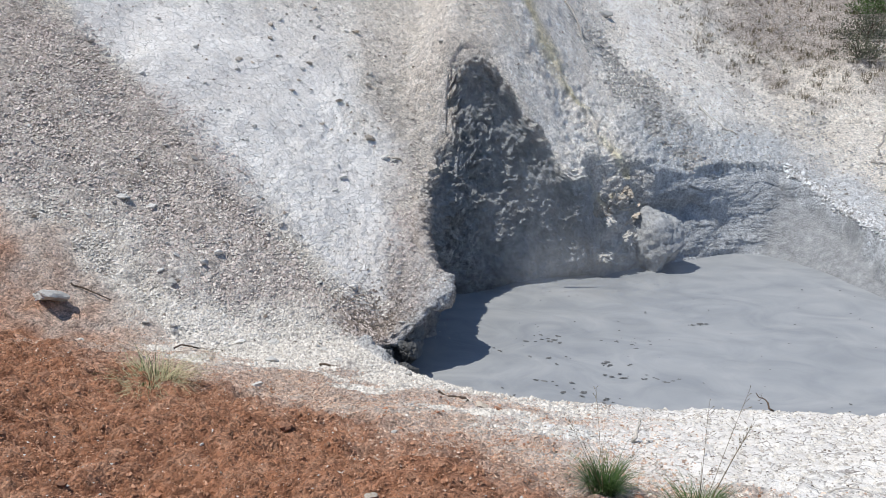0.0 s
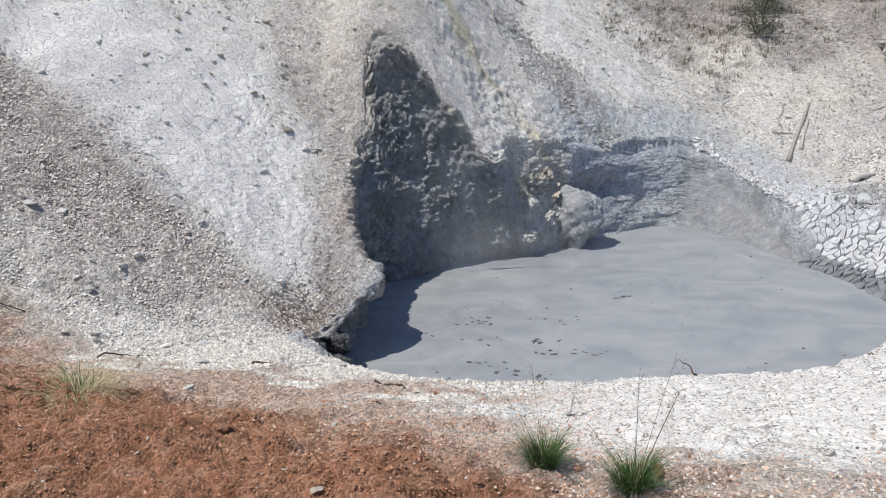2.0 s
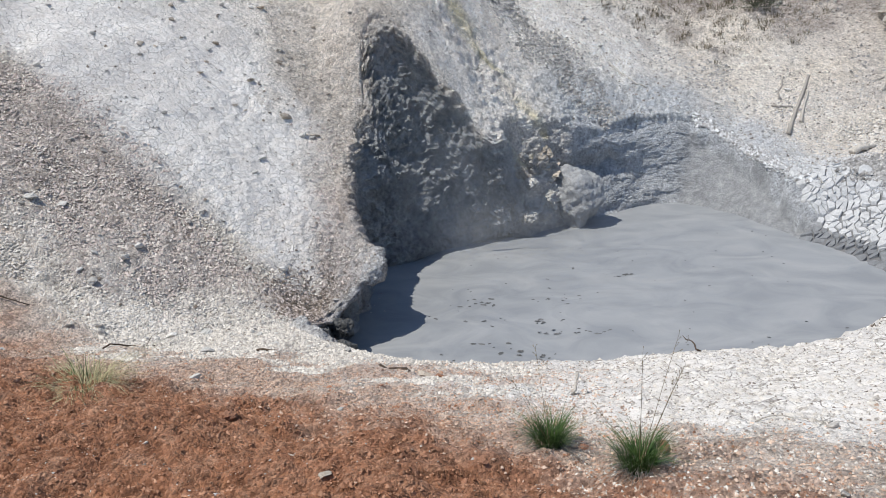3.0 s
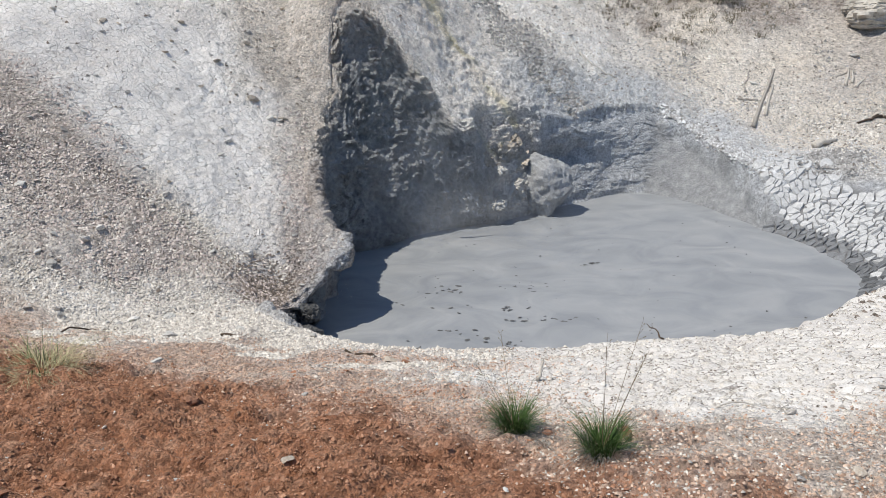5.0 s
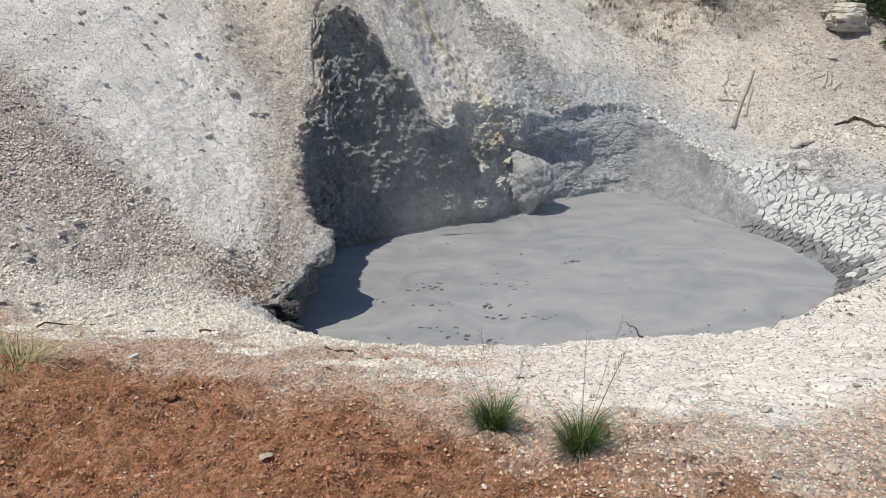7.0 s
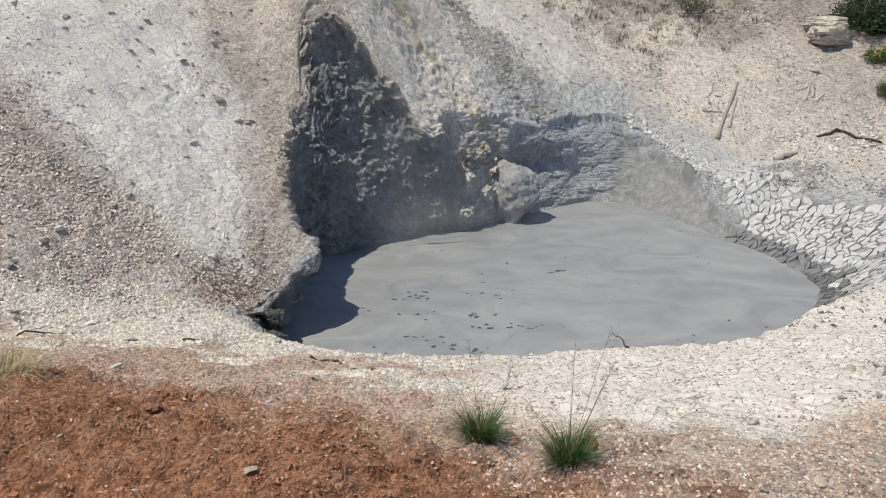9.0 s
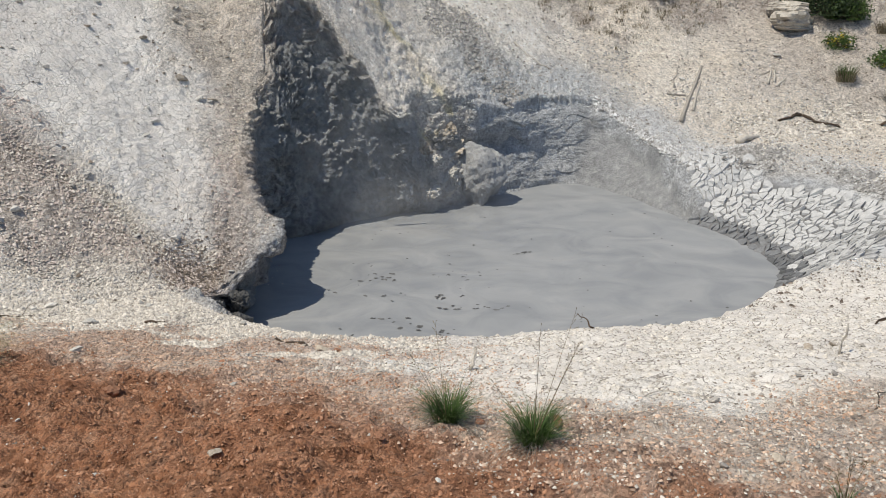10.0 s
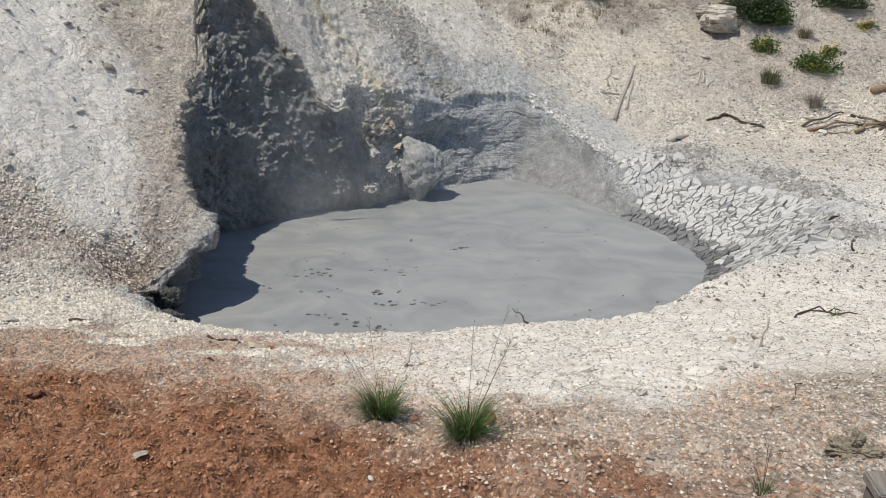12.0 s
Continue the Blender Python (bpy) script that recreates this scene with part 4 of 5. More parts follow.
def grass_tuft(x, y, r, h, label, seed, stalks, dry=False, count=430):
    root = thing("grass_tuft", x, y, gz(x, y), label, "grass tuft", "grass tufts on the rim")
    part("foliage", raw_mesh("foliage", *blades(40 if dry else count, r * 0.45, h, 1.6 if dry else 0.75, 0.0042, seed), BLADE), root, "fine green blades", "stuff")
    part("dead_foliage", raw_mesh("dead_foliage", *blades(int(count * 0.6), r * 0.55, h * 0.55, 1.7, 0.004, seed + 1, 0.85), BLADE_DRY if dry else BLADE_GREY), root, "bleached dead blades round the base", "stuff")
    if dry:
        part("straw", raw_mesh("straw", *blades(330, r * 0.6, h * 0.8, 1.9, 0.0045, seed + 2, 0.6), BLADE_DRY), root, "pale straw-coloured blades", "stuff")
    for i, (hh, lean, turn) in enumerate(stalks):
        part("seed_stalk", raw_mesh("seed_stalk", *seed_stalk(hh, lean, radians(turn), seed + 20 + i), STALK), root, "thin dry stalk with a loose seed head")
    return root


grass_tuft(0.11, 3.08, 0.14, 0.23, "green grass tuft with one tall seed stalk on red soil", 100, [(0.50, 0.06, 165), (0.28, 0.12, 175), (0.3, 0.2, 150)])
grass_tuft(0.475, 2.78, 0.15, 0.21, "green grass tuft with several leaning seed stalks on red soil", 140, [(0.58, 0.16, 20), (0.5, 0.06, 80), (0.46, 0.18, 10), (0.42, 0.2, 25), (0.24, 0.02, 90), (0.26, 0.18, 170)])
grass_tuft(-2.84, 4.10, 0.34, 0.27, "half-dry yellowish grass tuft on the red slope", 180, [(0.24, 0.05, 40), (0.2, 0.03, 120)], True)
grass_tuft(1.47, 2.16, 0.06, 0.10, "sparse weed with thin dry stalks on tan soil", 220, [(0.17, 0.05, 60), (0.19, 0.02, 100), (0.14, 0.06, 20), (0.12, 0.05, 170)], False, 24)
grass_tuft(3.86, 5.2, 0.09, 0.09, "small dark green sprig among white stones", 240, [], False, 70)


# ---- shrubs and hillside grass ----
def leaf_cloud(count, radii, size, seed, flat=0.5):
    """Small leaves on twig tips through an uneven mound, as places and triangles."""
    r = np.random.default_rng(seed)
    clumps = r.normal(size=(max(6, count // 45), 3))
    clumps /= np.linalg.norm(clumps, axis=1, keepdims=True)
    clumps *= r.uniform(0.45, 1.05, (len(clumps), 1))
    clumps[:, 2] = np.abs(clumps[:, 2])
    c = clumps[r.integers(0, len(clumps), count)] + r.normal(0, 0.17, (count, 3))
    c[:, 2] = np.maximum(c[:, 2], 0.02)
    c *= np.array(radii)
    a = r.normal(size=(count, 3))
    a /= np.linalg.norm(a, axis=1, keepdims=True)
    b = np.cross(a, r.normal(size=(count, 3)))
    b /= np.linalg.norm(b, axis=1, keepdims=True)
    s = size * r.uniform(0.6, 1.3, (count, 1))
    v = np.stack([c - a * s, c + b * s * flat, c + a * s, c - b * s * flat], 1).reshape(-1, 3)
    k = np.arange(count)[:, None] * 4
    tris = np.concatenate([k + np.array([[0, 1, 2]]), k + np.array([[0, 2, 3]])])
    return v, tris


def shrub(x, y, radii, leaves, mat, label, seed, size=0.03, flowers=0, flat=0.5, name="shrub"):
    root = thing(name, x, y, gz(x, y) - 0.02, label, "shrub")
    r = np.random.default_rng(seed)
    pieces = []
    for i in range(12):
        a, t = 2 * math.pi * i / 12 + r.normal(0, 0.2), r.uniform(0.4, 0.95)
        tip = np.array((math.cos(a) * radii[0] * t, math.sin(a) * radii[1] * t, radii[2] * r.uniform(0.5, 0.95)))
        pieces.append(tube(bent((0, 0, 0), tip, 5, 0.03, seed + i), [0.014, 0.011, 0.008, 0.005, 0.003], 5))
    part("woody_base", raw_mesh("woody_base", *joined(pieces), WOOD_DARK), root, "", "stuff")
    part("foliage", tri_mesh("foliage", *leaf_cloud(leaves, radii, size, seed, flat), mat), root)
    if flowers:
        part("blossom", tri_mesh("blossom", *leaf_cloud(flowers, (radii[0] * 1.02, radii[1] * 1.02, radii[2] * 1.08), size * 0.8, seed + 3, 0.9), FLOWER), root, "small yellow flowers", "stuff")
    return root


shrub(9.5, 18.3, (0.85, 0.7, 0.95), 6500, LEAF_DARK, "large dark green juniper bush beside the white outcrop", 300, 0.035)
shrub(9.9, 18.0, (0.5, 0.4, 0.55), 2400, LEAF_GREEN, "leafy green bush at the foot of the juniper", 301, 0.032)
shrub(9.35, 17.15, (0.35, 0.3, 0.3), 900, LEAF_GREEN, "low green plant with yellow flowers on the hillside", 302, 0.03, 110)
shrub(10.2, 16.4, (0.5, 0.4, 0.38), 2400, LEAF_GREEN, "round green bush with a few yellow flowers", 303, 0.03, 150)
shrub(10.75, 16.75, (0.3, 0.25, 0.28), 500, LEAF_GREEN, "sparse green plant with yellow flowers", 304, 0.028, 130)
shrub(11.9, 18.5, (0.7, 0.5, 0.6), 3200, LEAF_DARK, "dark green bush high on the hillside", 305, 0.035)
shrub(12.1, 17.6, (0.3, 0.25, 0.25), 500, LEAF_GREEN, "small green plant with pale yellow flowers", 306, 0.028, 90)
shrub(5.75, 19.5, (0.55, 0.6, 0.5), 1900, LEAF_SAGE, "grey-green sagebrush on the upper hillside", 307, 0.03, 0, 0.35)
shrub(6.15, 20.5, (0.7, 0.6, 0.6), 2600, LEAF_SAGE, "broad grey-green sagebrush on the upper hillside", 308, 0.032, 0, 0.35)
shrub(6.9, 21.6, (0.9, 0.6, 0.7), 2600, LEAF_GREEN, "tall green sagebrush near the hilltop", 309, 0.034, 0, 0.4)
shrub(8.3, 20.9, (0.7, 0.6, 0.55), 2200, LEAF_SAGE, "grey-green sagebrush high on the slope", 310, 0.032, 0, 0.35)


def dry_tuft(x, y, h, spread, mat, label, seed, count=170):
    root = thing("dry_grass", x, y, gz(x, y), label, "grass tuft")
    part("foliage", raw_mesh("foliage", *blades(count, spread * 0.4, h, 0.6, 0.012, seed, 0.2), mat), root)
    return root


dry_tuft(8.98, 16.0, 0.5, 0.35, BLADE, "dry green-brown grass clump on the hillside", 330)
dry_tuft(8.98, 16.0, 0.42, 0.5, GRASS_BROWN, "brown outer stems of a grass clump on the hillside", 331)
dry_tuft(9.65, 15.25, 0.5, 0.4, BLADE_GREY, "grey dry grass clump below the hillside", 332)
dry_tuft(10.5, 17.5, 0.4, 0.4, GRASS_BROWN, "brown dry grass clump among pale stones", 333)


def hill_grass():
    """Sparse brown grass in patches over the upper hillside."""
    r = np.random.default_rng(77)
    verts, faces = [], []
    n = 0
    while n < 900:
        x, y = r.uniform(0.4, 13.0), r.uniform(16.6, 23.0)
        hill = y - 17.6 - 0.25 * abs(x - 3.5)
        keep = sm(0.0, 0.5, 0.35 * float(vnoise(np.array(x * 0.9), np.array(y * 0.9), None, 88)) + 0.22 * hill)
        if r.random() > keep:
            continue
        n += 1
        z = gz(x, y)
        v, f = blades(int(r.integers(8, 20)), 0.10, r.uniform(0.10, 0.26), 0.7, 0.012, 1000 + n, 0.25)
        k = len(verts)
        verts += [p + np.array((x, y, z)) for p in v]
        faces += [tuple(i + k for i in q) for q in f]
    tagged(new("hillside_grass", raw_mesh("hillside_grass", verts, faces, GRASS_BROWN)), "sparse brown grass scattered over the upper hillside", "grass", kind="stuff")


hill_grass()


# ---- loose stones ----
def stone_set(mat, seeds):
    return [rock_mesh("stone", (1, 0.8, 0.62), mat, s, 3, 8, 0.22, 0.13) for s in seeds]


SETS = {"pale": stone_set(STONE_PALE, range(400, 406)), "grey": stone_set(STONE_GREY, range(410, 414)),
        "red": stone_set(STONE_RED, range(420, 424)), "ochre": stone_set(STONE_OCHRE, range(430, 433))}
LABELS = {"pale": "pale angular stone lying on the slope", "grey": "grey angular stone on the bare ground",
          "red": "rust-red clod on the red soil", "ochre": "ochre-brown stone on the pale ground"}


def stone(x, y, size, kind, seed, label=""):
    r = np.random.default_rng(seed)
    ob = new("stone", SETS[kind][seed % len(SETS[kind])])
    ob.scale = (size, size * r.uniform(0.7, 1.2), size * r.uniform(0.45, 0.85))
    ob.rotation_euler = (r.normal(0, 0.3), r.normal(0, 0.3), r.uniform(0, 6.28))
    ob.location = (x, y, gz(x, y) + 0.12 * size)
    return tagged(ob, label or LABELS[kind], "stone", kind + " stones")


NOTED = [(-1.11, 3.93, 0.045, "pale", "small white stone on red soil"), (-2.33, 4.62, 0.085, "pale", "flat white stone at the red soil's edge"),
         (-0.74, 5.02, 0.12, "ochre", "ochre and white stone on the pool's rim"), (-0.62, 4.95, 0.1, "red", "red-brown clod beside a white stone"),
         (-0.16, 5.5, 0.06, "pale", "white stone on the pool's lip"), (1.47, 3.30, 0.075, "grey", "rounded grey stone at a stick's end"),
         (2.07, 3.62, 0.06, "grey", "dark stone on white crust"), (2.24, 3.58, 0.07, "grey", "dark stone on white crust"), (2.2, 3.3, 0.05, "grey", ""),
         (-1.06, 2.84, 0.085, "ochre", "grey crusted stone in red soil"), (-0.87, 2.78, 0.06, "ochre", "grey stone in red soil"), (-0.84, 2.62, 0.06, "ochre", ""),
         (1.17, 2.47, 0.06, "grey", "grey stone on tan soil"), (1.40, 2.50, 0.075, "ochre", "reddish stone on tan soil"), (2.5, 4.32, 0.09, "ochre", "orange-brown stone on white crust"),
         (2.72, 4.42, 0.08, "ochre", "orange-brown stone on white crust"), (-4.55, 6.95, 0.11, "pale", "white stone beside a dark hole in the slope"), (-4.42, 6.9, 0.13, "pale", ""),
         (-3.82, 8.45, 0.13, "grey", "dark stone on the gravel slope"), (-3.9, 8.25, 0.1, "grey", ""), (-4.2, 7.55, 0.18, "pale", ""), (-4.95, 8.5, 0.13, "grey", ""),
         (-0.07, 17.7, 0.4, "pale", "flat white stone high on the slope"), (-3.36, 10.75, 0.22, "ochre", "flat buff stone on the white slope"), (-3.1, 10.6, 0.14, "pale", ""),
         (7.85, 16.9, 0.22, "pale", "white splinter of rock on the hillside"), (8.2, 14.75, 0.2, "pale", "white stone beside a dark branch"), (9.4, 15.0, 0.2, "pale", ""),
         (-5.13, 5.95, 0.4, "pale", "flat slab of pale rock in reddish soil"), (-5.3, 7.5, 0.2, "pale", ""), (-0.55, 2.5, 0.05, "pale", ""), (0.05, 2.6, 0.03, "pale", ""),
         (-2.85, 3.95, 0.10, "red", ""), (-1.6, 3.45, 0.11, "red", ""), (-0.9, 3.3, 0.09, "red", ""), (-3.35, 3.75, 0.09, "red", ""), (0.62, 3.02, 0.08, "red", "red clod beside a grass tuft"), (0.27, 3.05, 0.08, "red", "")]
for i, (x, y, s, kind, label) in enumerate(NOTED):
    stone(x, y, s, kind, 500 + i, label)


def zone_at(layer, x, y):
    i = np.clip(np.searchsorted(gx, x) - 1, 0, len(gx) - 1)
    j = np.clip(np.searchsorted(gy, y) - 1, 0, len(gy) - 1)
    return layer[j, i]


def scatter(count, box, keep, seed):
    """Random places in a box of the plan, kept with the chance that keep gives."""
    r = np.random.default_rng(seed)
    xs, ys = [], []
    while sum(map(len, xs)) < count:
        x, y = r.uniform(box[0], box[1], 4 * count), r.uniform(box[2], box[3], 4 * count)
        ok = (r.random(4 * count) < keep(x, y)) & (zone_at(DD, x, y) > 0.12) & (zone_at(CUT, x, y) < 0.6) & (r.random(4 * count) > 2 * zone_at(WET, x, y))
        xs.append(x[ok])
        ys.append(y[ok])
    return np.concatenate(xs)[:count], np.concatenate(ys)[:count]


r_ = np.random.default_rng(21)
for kind, count, box, lo, hi, keep in [("pale", 120, (-7, -1.5, 5.5, 13), 0.05, 0.15, lambda x, y: 1 - zone_at(RED, x, y)),
                                       ("grey", 30, (-7, -2, 6, 13), 0.04, 0.10, lambda x, y: 1 - zone_at(RED, x, y)),
                                       ("ochre", 45, (-5.6, -2.9, 10.3, 14), 0.06, 0.15, lambda x, y: 1 + 0 * x),
                                       ("pale", 40, (1.5, 12, 12, 20), 0.06, 0.2, lambda x, y: 1 + 0 * x),
                                       ("red", 45, (-4, 0.6, 2.2, 4.6), 0.025, 0.07, lambda x, y: zone_at(RED, x, y)),
                                       ("pale", 25, (-3, 3, 2.2, 5), 0.015, 0.035, lambda x, y: 1 + 0 * x)]:
    xs, ys = scatter(count, box, keep, 600 + count)
    for i in range(count):
        stone(float(xs[i]), float(ys[i]), float(lo + (hi - lo) * r_.random() ** 2), kind, 700 + 13 * i + count)


def gravel(name, count, box, keep, sizes, mat, label, seed, tall=0.8):
    """Countless small angular pieces lying on the ground, as one object."""
    r = np.random.default_rng(seed)
    x, y = scatter(count, box, keep, seed)
    s = sizes[0] + (sizes[1] - sizes[0]) * r.random(count) ** 2.5
    octa = np.array([(1, 0, -0.15), (-1, 0, -0.15), (0, 1, -0.15), (0, -1, -0.15), (0, 0, tall)], float)
    v = octa[None] * r.uniform(0.55, 1.25, (count, 5, 1)) + r.normal(0, 0.22, (count, 5, 3)) * (1, 1, 0.6)
    a = r.uniform(0, 2 * math.pi, count)
    c, sn = np.cos(a)[:, None], np.sin(a)[:, None]
    v = np.stack([v[..., 0] * c - v[..., 1] * sn, v[..., 0] * sn + v[..., 1] * c, v[..., 2]], -1) * (s / 2)[:, None, None]
    v[..., 0] += x[:, None]
    v[..., 1] += y[:, None]
    v[..., 2] += (ground_z(x, y) + 0.08 * s)[:, None]
    f = np.array([(0, 2, 4), (2, 1, 4), (1, 3, 4), (3, 0, 4)])
    tris = (np.arange(count)[:, None, None] * 5 + f[None]).reshape(-1, 3)
    me = tri_mesh(name, v.reshape(-1, 3), tris, mat)
    me.polygons.foreach_set("use_smooth", np.ones(len(tris), dtype=bool))
    tagged(new(name, me), label, "gravel", kind="stuff")


gravel("white_gravel", 62000, (-7, 6.5, 3.4, 9.0), lambda x, y: np.clip(1.1 - 5 * zone_at(RED, x, y), 0, 1) * (0.07 + 0.93 * (1 - sm(-1.2, 0.2, x + 0.35 * vnoise(x * 1.7, y * 1.7, None, 93)))) * np.clip(1 - 1.2 * zone_at(BROWN, x, y), 0.02, 1) * (1 - 0.9 * (y > 8.4)), (0.008, 0.042), GRAVEL_PALE, "loose white gravel over the crater slopes", 801)
gravel("brown_gravel", 36000, (-9, -1.8, 5.5, 11), lambda x, y: zone_at(BROWN, x, y) ** 2 * (1 - 0.88 * sm(-2.5, -2.25, x)), (0.012, 0.048), GRAVEL_BROWN, "loose purplish brown gravel on the gravel slope", 802, 1.0)
gravel("slope_gravel", 24000, (-7, -1.6, 8.6, 14.5), lambda x, y: 0.06 + 0.94 * (1 - zone_at(WHITE, x, y)) ** 2, (0.008, 0.036), GRAVEL_TAN, "loose tan gravel over the left slope", 811)
gravel("rim_gravel", 48000, (2.5, 8.5, 7.5, 16.5), lambda x, y: np.clip(zone_at(GREY, x, y) + 0.1, 0, 1), (0.008, 0.04), GRAVEL_GREY, "loose pale grey gravel along the far rim", 803)
gravel("gully_debris", 2600, (-3.3, -1.9, 7.2, 8.8), lambda x, y: np.exp(-(((x + 2.6) / 0.32) ** 2 + ((y - 7.98) / 0.34) ** 2)), (0.012, 0.045), DEBRIS, "rusty dark debris in the gully beside the overhang", 822)
gravel("soil_crumbs", 110000, (-4.5, 2.4, 1.6, 5.7), lambda x, y: zone_at(RED, x, y) ** 1.6, (0.004, 0.016), GRAVEL_RED, "rust-red soil crumbs over the near bank", 804)
gravel("soil_clods", 9000, (-4.5, 1.8, 1.6, 5.4), lambda x, y: zone_at(RED, x, y) ** 2 * sm(-0.1, 0.5, vnoise(x * 3.1, y * 5.0, None, 97)), (0.009, 0.028), GRAVEL_RED, "rust-red soil clods over the near bank", 814, 1.1)
gravel("pinkish_chips", 30000, (-4.5, 2.2, 2.3, 6.2), lambda x, y: 4 * zone_at(RED, x, y) * (1 - zone_at(RED, x, y)), (0.005, 0.026), GRAVEL_PINK, "pinkish tan chips where the red soil fades out", 820)
gravel("tan_chips", 18000, (0.2, 4.5, 1.9, 4.8), lambda x, y: np.clip(1.1 - zone_at(WHITE, x, y) - 0.8 * zone_at(RED, x, y), 0, 1), (0.004, 0.024), GRAVEL_TAN, "tan chips of dry soil over the near bank", 815)
gravel("crust_flakes", 6000, (-1.5, 6.5, 3.0, 8.0), lambda x, y: (0.2 + 0.8 * zone_at(WHITE, x, y)) * np.clip(1 - 2 * zone_at(RED, x, y), 0, 1) * sm(-0.5, 0.4, vnoise(x * 2.2, y * 2.2, None, 94)), (0.01, 0.036), GRAVEL_TAN, "flat flakes of white crust on the near rim", 812, 0.35)
gravel("crust_debris", 11000, (-3.5, 7.5, 2.4, 8.5), lambda x, y: 0.15 + 0.85 * zone_at(WHITE, x, y) * (1 - zone_at(RED, x, y)), (0.004, 0.022), DEBRIS, "dark specks of debris over the white crust", 816)
gravel("white_chips", 2400, (-4.5, 2.2, 1.8, 4.8), lambda x, y: zone_at(RED, x, y), (0.003, 0.017), GRAVEL_PALE, "tiny white chips over the red soil", 817)
# dark bits, part debris, part standing in for the small shadows among stones
gravel("slope_debris", 11000, (-7, 12, 6.5, 21), lambda x, y: 0.4 * (x > 1) + 0.1, (0.015, 0.07), DEBRIS, "dark specks over the slopes, part debris, part stand-in for small shadows", 818)
gravel("hill_gravel", 34000, (-3, 13, 12, 22), lambda x, y: np.clip(0.3 + 0.7 * (x > 2), 0, 1) * (1 - zone_at(CUT, x, y)), (0.012, 0.05), GRAVEL_TAN, "loose tan gravel over the hillside", 805)
gravel("spur_gravel", 26000, (-2.6, 4.5, 12.5, 18), lambda x, y: (1 - zone_at(CUT, x, y)), (0.008, 0.034), GRAVEL_GREY, "loose grey gravel over the spur", 806)


def rubble_band(x, y):
    """A strip of dark rubble running down the spur to the far wall."""
    off = np.abs((x - 0.85) * 0.66 + (y - 15.65) * 0.75)
    along = (x - 0.85) * 0.75 - (y - 15.65) * 0.66
    return (1 - sm(0.1, 0.7, off + 0.35 * vnoise(x * 2, y * 2, None, 96))) * (1 - sm(1.2, 2.0, np.abs(along)))


gravel("spur_rubble", 4800, (-1.2, 3.2, 13.8, 17.6), rubble_band, (0.02, 0.09), GRAVEL_DARK, "dark grey rubble in a strip down the spur", 807)


gravel("plate_rubble", 2600, (3.8, 8.2, 7.2, 13.6), lambda x, y: sm(0.75, 1.1, zone_at(DD, x, y)) * (1 - sm(1.4, 2.3, zone_at(DD, x, y))) * sector(zone_at(TH, x, y), -28, 34, 8) * sm(-0.3, 0.3, vnoise(x * 1.9, y * 1.9, None, 92)), (0.03, 0.1), GRAVEL_DARK, "broken bits of grey mud plates beyond the rim", 819)
gravel("pale_litter", 1500, (6.2, 11.5, 14.2, 15.9), lambda x, y: 1 - sm(0.2, 0.6, np.abs(y - 15.0 + 0.5 * vnoise(x * 1.3, y * 1.3, None, 98))), (0.025, 0.11), GRAVEL_PALE, "white stone litter along the foot of the hill", 809)
gravel("hill_litter", 2600, (2.5, 13, 15.5, 22), lambda x, y: sm(0.0, 0.6, vnoise(x * 1.1, y * 1.1, None, 99)), (0.02, 0.10), GRAVEL_DARK, "dark rubble and dead plant litter over the hillside", 810)


def lip_line(x, y):
    """Along the broken lip over the slumped bank."""
    th = zone_at(TH, x, y)
    off = zone_at(DD, x, y) - np.interp(th, [24, 38, 45, 55, 63, 72], [0.2, 0.24, 0.34, 0.6, 0.74, 0.8])
    return np.exp(-((off - 0.2) / 0.16) ** 2) * sector(th, 32, 70, 4)


gravel("rim_clods", 1500, (2.8, 6.2, 11.2, 15.9), lip_line, (0.025, 0.11), GRAVEL_GREY, "pale grey clods of dried mud along the rim's crest", 808)
gravel("dark_rim_clods", 1300, (2.8, 6.2, 11.2, 15.9), lip_line, (0.025, 0.10), GRAVEL_DARK, "dark damp clods of mud along the rim's crest", 823)


# ---- cracked mud plates on the right-hand rim ----
def clip_cell(poly, p, q):
    """The part of a polygon that is nearer to p than to q."""
    mx, my, nx, ny = (p[0] + q[0]) / 2, (p[1] + q[1]) / 2, q[0] - p[0], q[1] - p[1]
    out = []
    for i, a in enumerate(poly):
        b = poly[(i + 1) % len(poly)]
        da, db = (a[0] - mx) * nx + (a[1] - my) * ny, (b[0] - mx) * nx + (b[1] - my) * ny
        if da <= 0:
            out.append(a)
        if da * db < 0:
            t = da / (da - db)
            out.append((a[0] + t * (b[0] - a[0]), a[1] + t * (b[1] - a[1])))
    return out


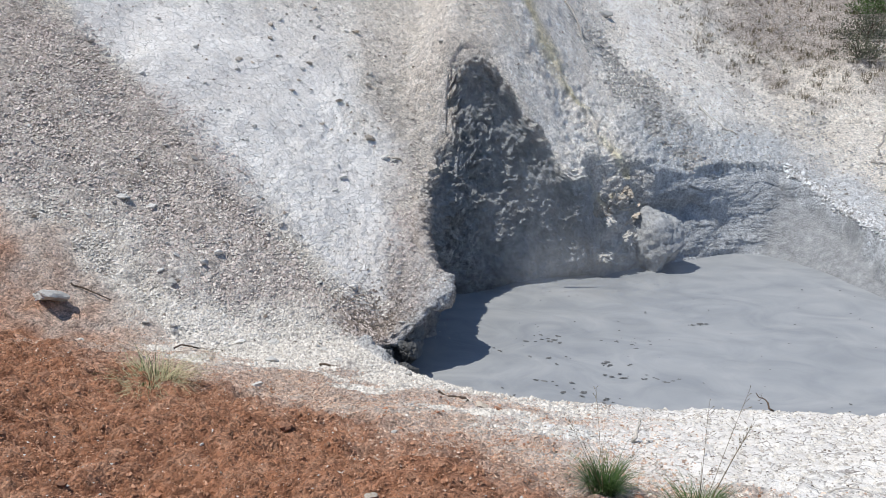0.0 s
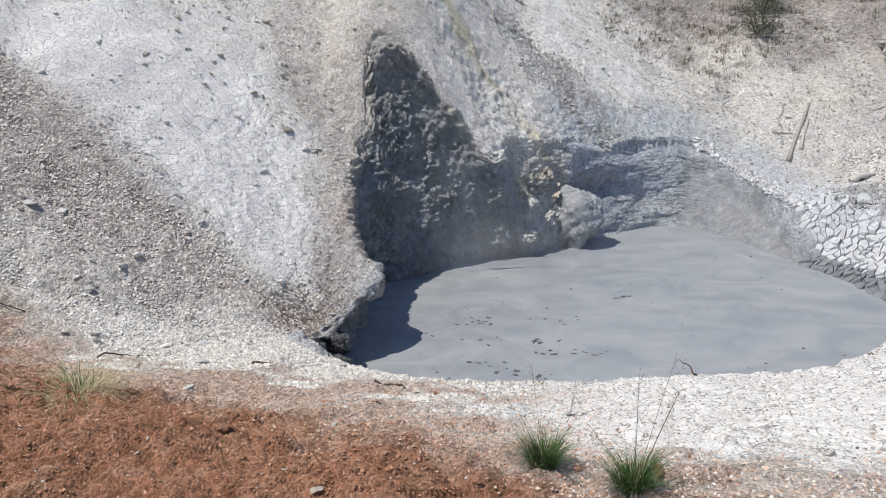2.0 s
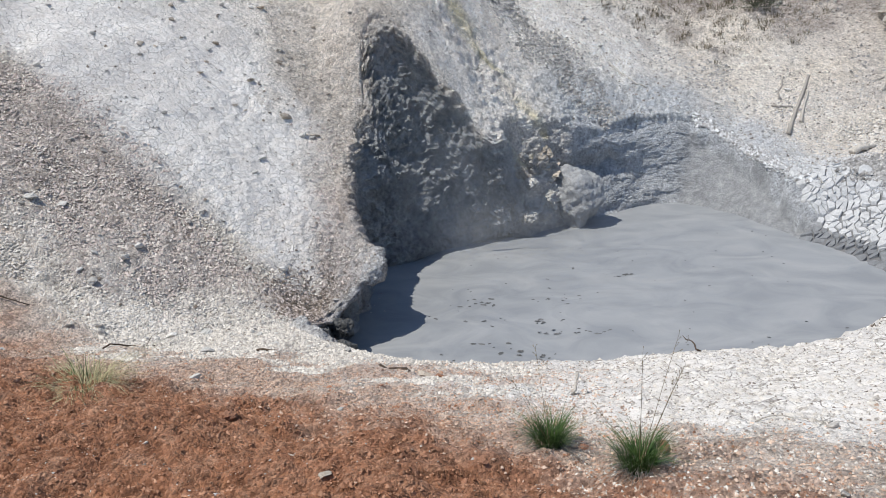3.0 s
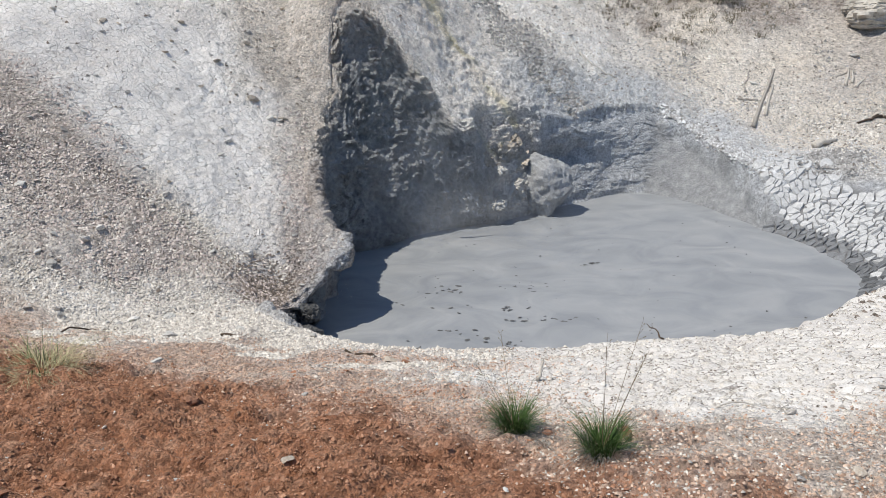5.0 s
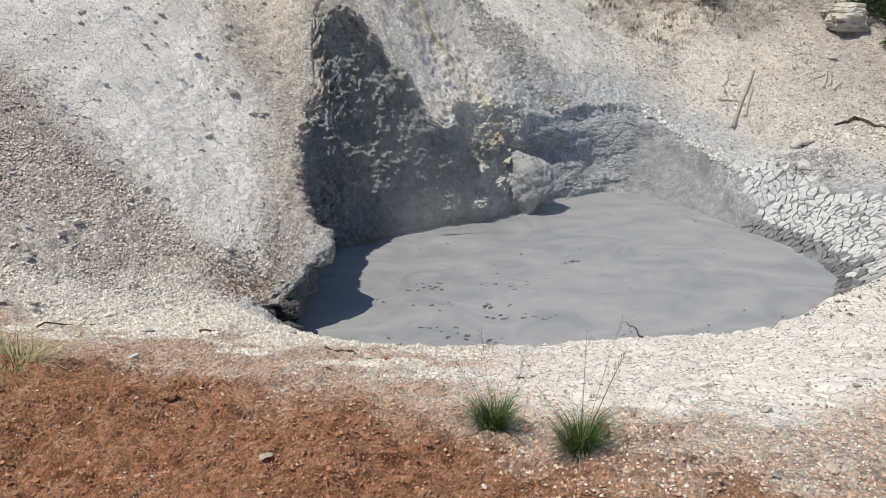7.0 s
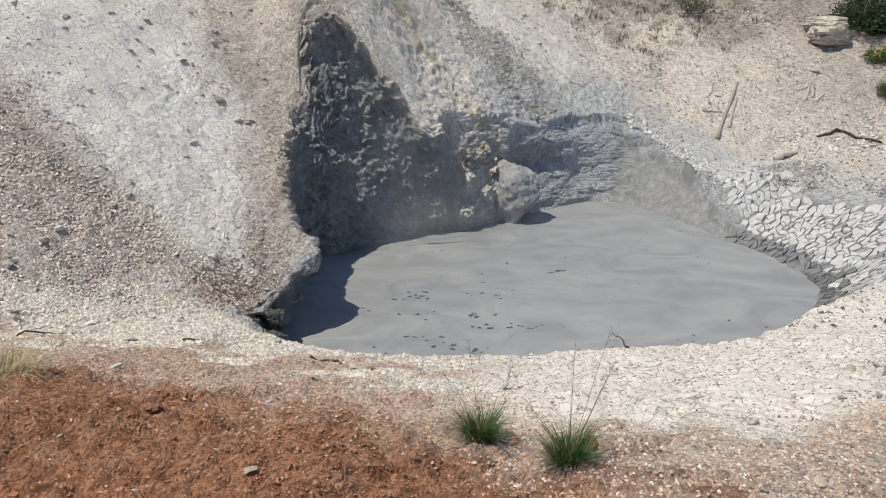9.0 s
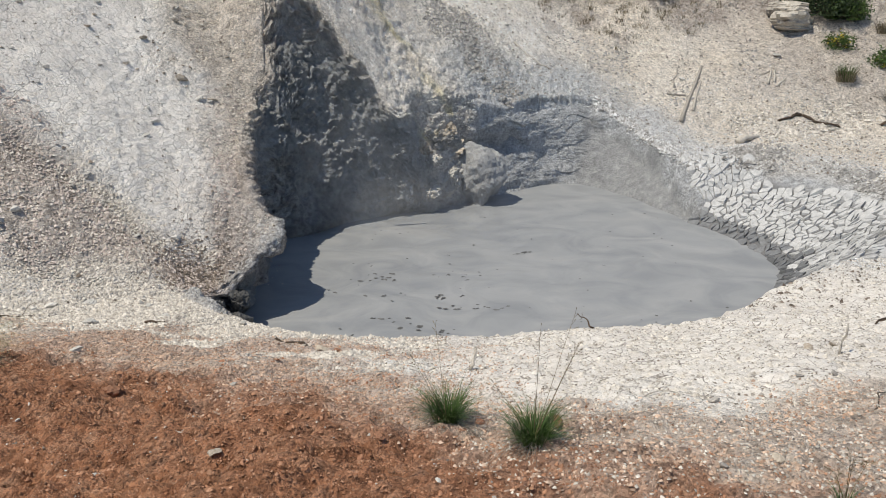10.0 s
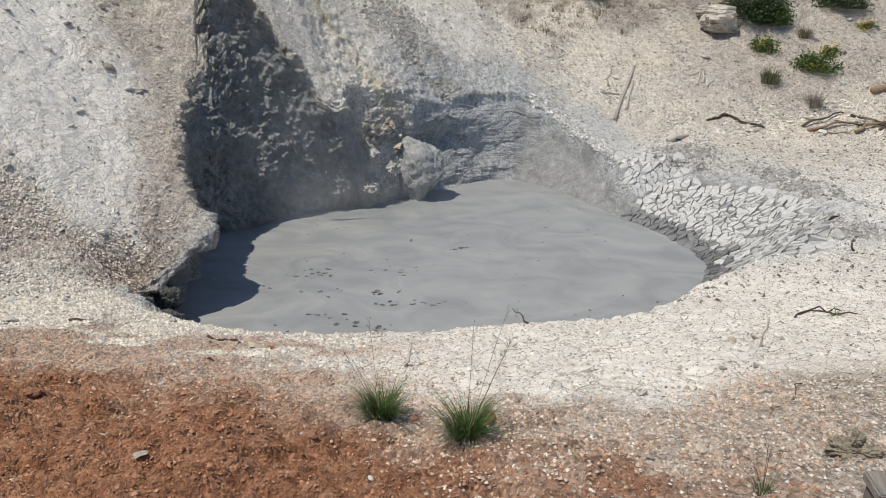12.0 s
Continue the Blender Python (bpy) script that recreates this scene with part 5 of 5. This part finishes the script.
def mud_plates():
    r = np.random.default_rng(909)
    seeds = []
    for deg in np.arange(-44, 42, 1.5):
        for j, d in enumerate(np.arange(0.06, 1.75, 0.085)):
            a = radians(deg + (j % 2) * 1.4 + r.normal(0, 1.1))
            dist = d + r.normal(0, 0.06)
            outer = 0.70 + 0.75 * math.cos(radians(2.0 * (deg + 4))) if deg < 28 else 1.15
            inner = 0.5 * sm(30, 36, deg) + 0.06 * r.normal()
            if dist > outer + r.normal(0, 0.12) or dist < inner or r.random() < 0.2:
                continue
            rad = float(np.interp(math.degrees(a) % 360, np.arange(361), np.r_[RADIUS, RADIUS[:1]])) + dist
            seeds.append((CX + rad * math.cos(a), CY + rad * math.sin(a), dist))
    seeds.sort(key=lambda q: math.hypot(q[0], q[1]))
    beyond = {True: [], False: []}
    for i, p in enumerate(seeds):
        poly = [(p[0] + 0.14 * math.cos(k * math.pi / 4), p[1] + 0.14 * math.sin(k * math.pi / 4)) for k in range(8)]
        for q in seeds:
            if q is not p and (q[0] - p[0]) ** 2 + (q[1] - p[1]) ** 2 < 0.09:
                poly = clip_cell(poly, p, q)
        if len(poly) < 3:
            continue
        c = np.mean(np.array(poly), axis=0)
        z0 = gz(c[0], c[1])
        if np.ptp(ground_z(*np.array(poly).T)) > 0.2:
            continue
        n, verts = len(poly), []
        tilt, gap, top = r.normal(0, 0.03, 2), r.uniform(0.78, 0.92), r.uniform(0.008, 0.04)
        for inset, dz in ((gap, -0.05), (gap - 0.02, top), (gap - 0.10, top + 0.005)):
            for a in poly:
                x, y = c + (np.array(a) - c) * inset
                g = gz(x, y)
                verts.append((x - c[0], y - c[1], g - z0 + dz + tilt[0] * (a[0] - c[0]) * 6 + tilt[1] * (a[1] - c[1]) * 6))
        faces = [(k, (k + 1) % n, n + (k + 1) % n, n + k) for k in range(n)]
        faces += [(n + k, n + (k + 1) % n, 2 * n + (k + 1) % n, 2 * n + k) for k in range(n)]
        faces.append(tuple(2 * n + k for k in range(n)))
        if i >= 300:
            beyond[p[2] < 0.26].append(([(v[0] + c[0], v[1] + c[1], v[2] + z0) for v in verts], faces))
            continue
        ob = new("mud_plate", raw_mesh("mud_plate", verts, faces, PLATE_WET if p[2] < 0.26 + 0.08 * r.normal() else PLATE_DRY))
        ob.location = (c[0], c[1], z0)
        ob.parent = ground
    for damp, rest in beyond.items():
        if rest:
            me = raw_mesh("mud_plates_beyond", *joined(rest), PLATE_WET if damp else PLATE_DRY)
            tagged(new("mud_plates_beyond", me), ("damp dark" if damp else "dry pale") + " grey cracked mud plates along the rim", "mud plates", kind="stuff")


mud_plates()


# ---- crusts floating on the pool ----
def pool_crusts():
    r = np.random.default_rng(31)
    hubs = [(r.normal(-0.2, 0.9), r.normal(9.4, 0.9)) for _ in range(14)]
    for i in range(150):
        big = i < 80
        hub = hubs[i % 14]
        x, y = (hub[0] + r.normal(0, 0.16), hub[1] + r.normal(0, 0.07)) if big else (r.uniform(-1.3, 4.4), r.uniform(7.6, 13.0))
        th, d, _ = around(np.array(x), np.array(y))
        if d > -0.25:
            continue
        w = r.uniform(0.008, 0.04) if big else r.uniform(0.005, 0.02)
        bm = bmesh.new()
        bmesh.ops.create_icosphere(bm, subdivisions=2, radius=1.0)
        for v in bm.verts:
            k = 1 + 1.3 * noise.noise(v.co * 2.8 + Vector((i * 3.0, 0, 0)))
            v.co = (v.co.x * k * w, v.co.y * k * w * 0.5, v.co.z * 0.004 * k)
        me = bpy.data.meshes.new("mud_crust")
        bm.to_mesh(me)
        bm.free()
        me.materials.append(CRUST)
        ob = new("mud_crust", me)
        ob.location, ob.rotation_euler = (x, y, POOL_Z + 0.004), (0, 0, r.normal(0, 0.5))
        tagged(ob, "dark flake of crust floating on the mud", "mud crust", "crusts on the pool")


pool_crusts()


# ---- steam drifting in the cave ----
def steam():
    m, nodes, links, b = material("steam", 1.0)
    co = nodes.new("ShaderNodeTexCoord").outputs["Object"]
    ball = nodes.new("ShaderNodeTexGradient")
    ball.gradient_type = "SPHERICAL"
    links.new(co, ball.inputs["Vector"])
    n = node(nodes, "ShaderNodeTexNoise", Scale=2.2, Detail=4.0, Roughness=0.55, Distortion=0.6)
    links.new(co, n.inputs["Vector"])
    thin = ramp(nodes, links, n.outputs["Fac"], [(0.3, 0.15), (0.7, 1.0)])
    fade = ramp(nodes, links, ball.outputs["Fac"], [(0.0, 0.0), (0.8, 0.10)])
    alpha = nodes.new("ShaderNodeMath")
    alpha.operation = "MULTIPLY"
    links.new(thin, alpha.inputs[0])
    links.new(fade, alpha.inputs[1])
    links.new(alpha.outputs[0], b.inputs["Alpha"])
    b.inputs["Base Color"].default_value = (0.8, 0.82, 0.84, 1)
    b.inputs["Specular IOR Level"].default_value = 0.0
    root = thing("steam_plume", -0.7, 11.5, POOL_Z, "thin grey steam drifting up from the mud in the cave", "steam")
    for i, (x, y, z, w, h, turn) in enumerate([(0.0, 0.1, 0.75, 1.25, 1.1, 10), (-0.35, 0.35, 1.1, 1.0, 1.4, -25), (0.35, 0.6, 0.8, 1.4, 1.2, 35), (-0.35, 0.9, 1.7, 1.2, 1.6, -5), (0.5, 0.2, 0.5, 1.5, 0.8, -40)]):
        u, v = np.meshgrid(np.linspace(-1, 1, 25), np.linspace(-1, 1, 25))
        me = grid_mesh("wisp", u, 0.25 * fbm(u * 1.2, v * 1.2, 3, 200 + i), v)
        me.materials.append(m)
        wisp = part("wisp", me, root)
        wisp.location, wisp.scale, wisp.rotation_euler = (x, y, z), (w * 1.5, 0.8, h * 1.4), (0, 0, radians(turn))


steam()
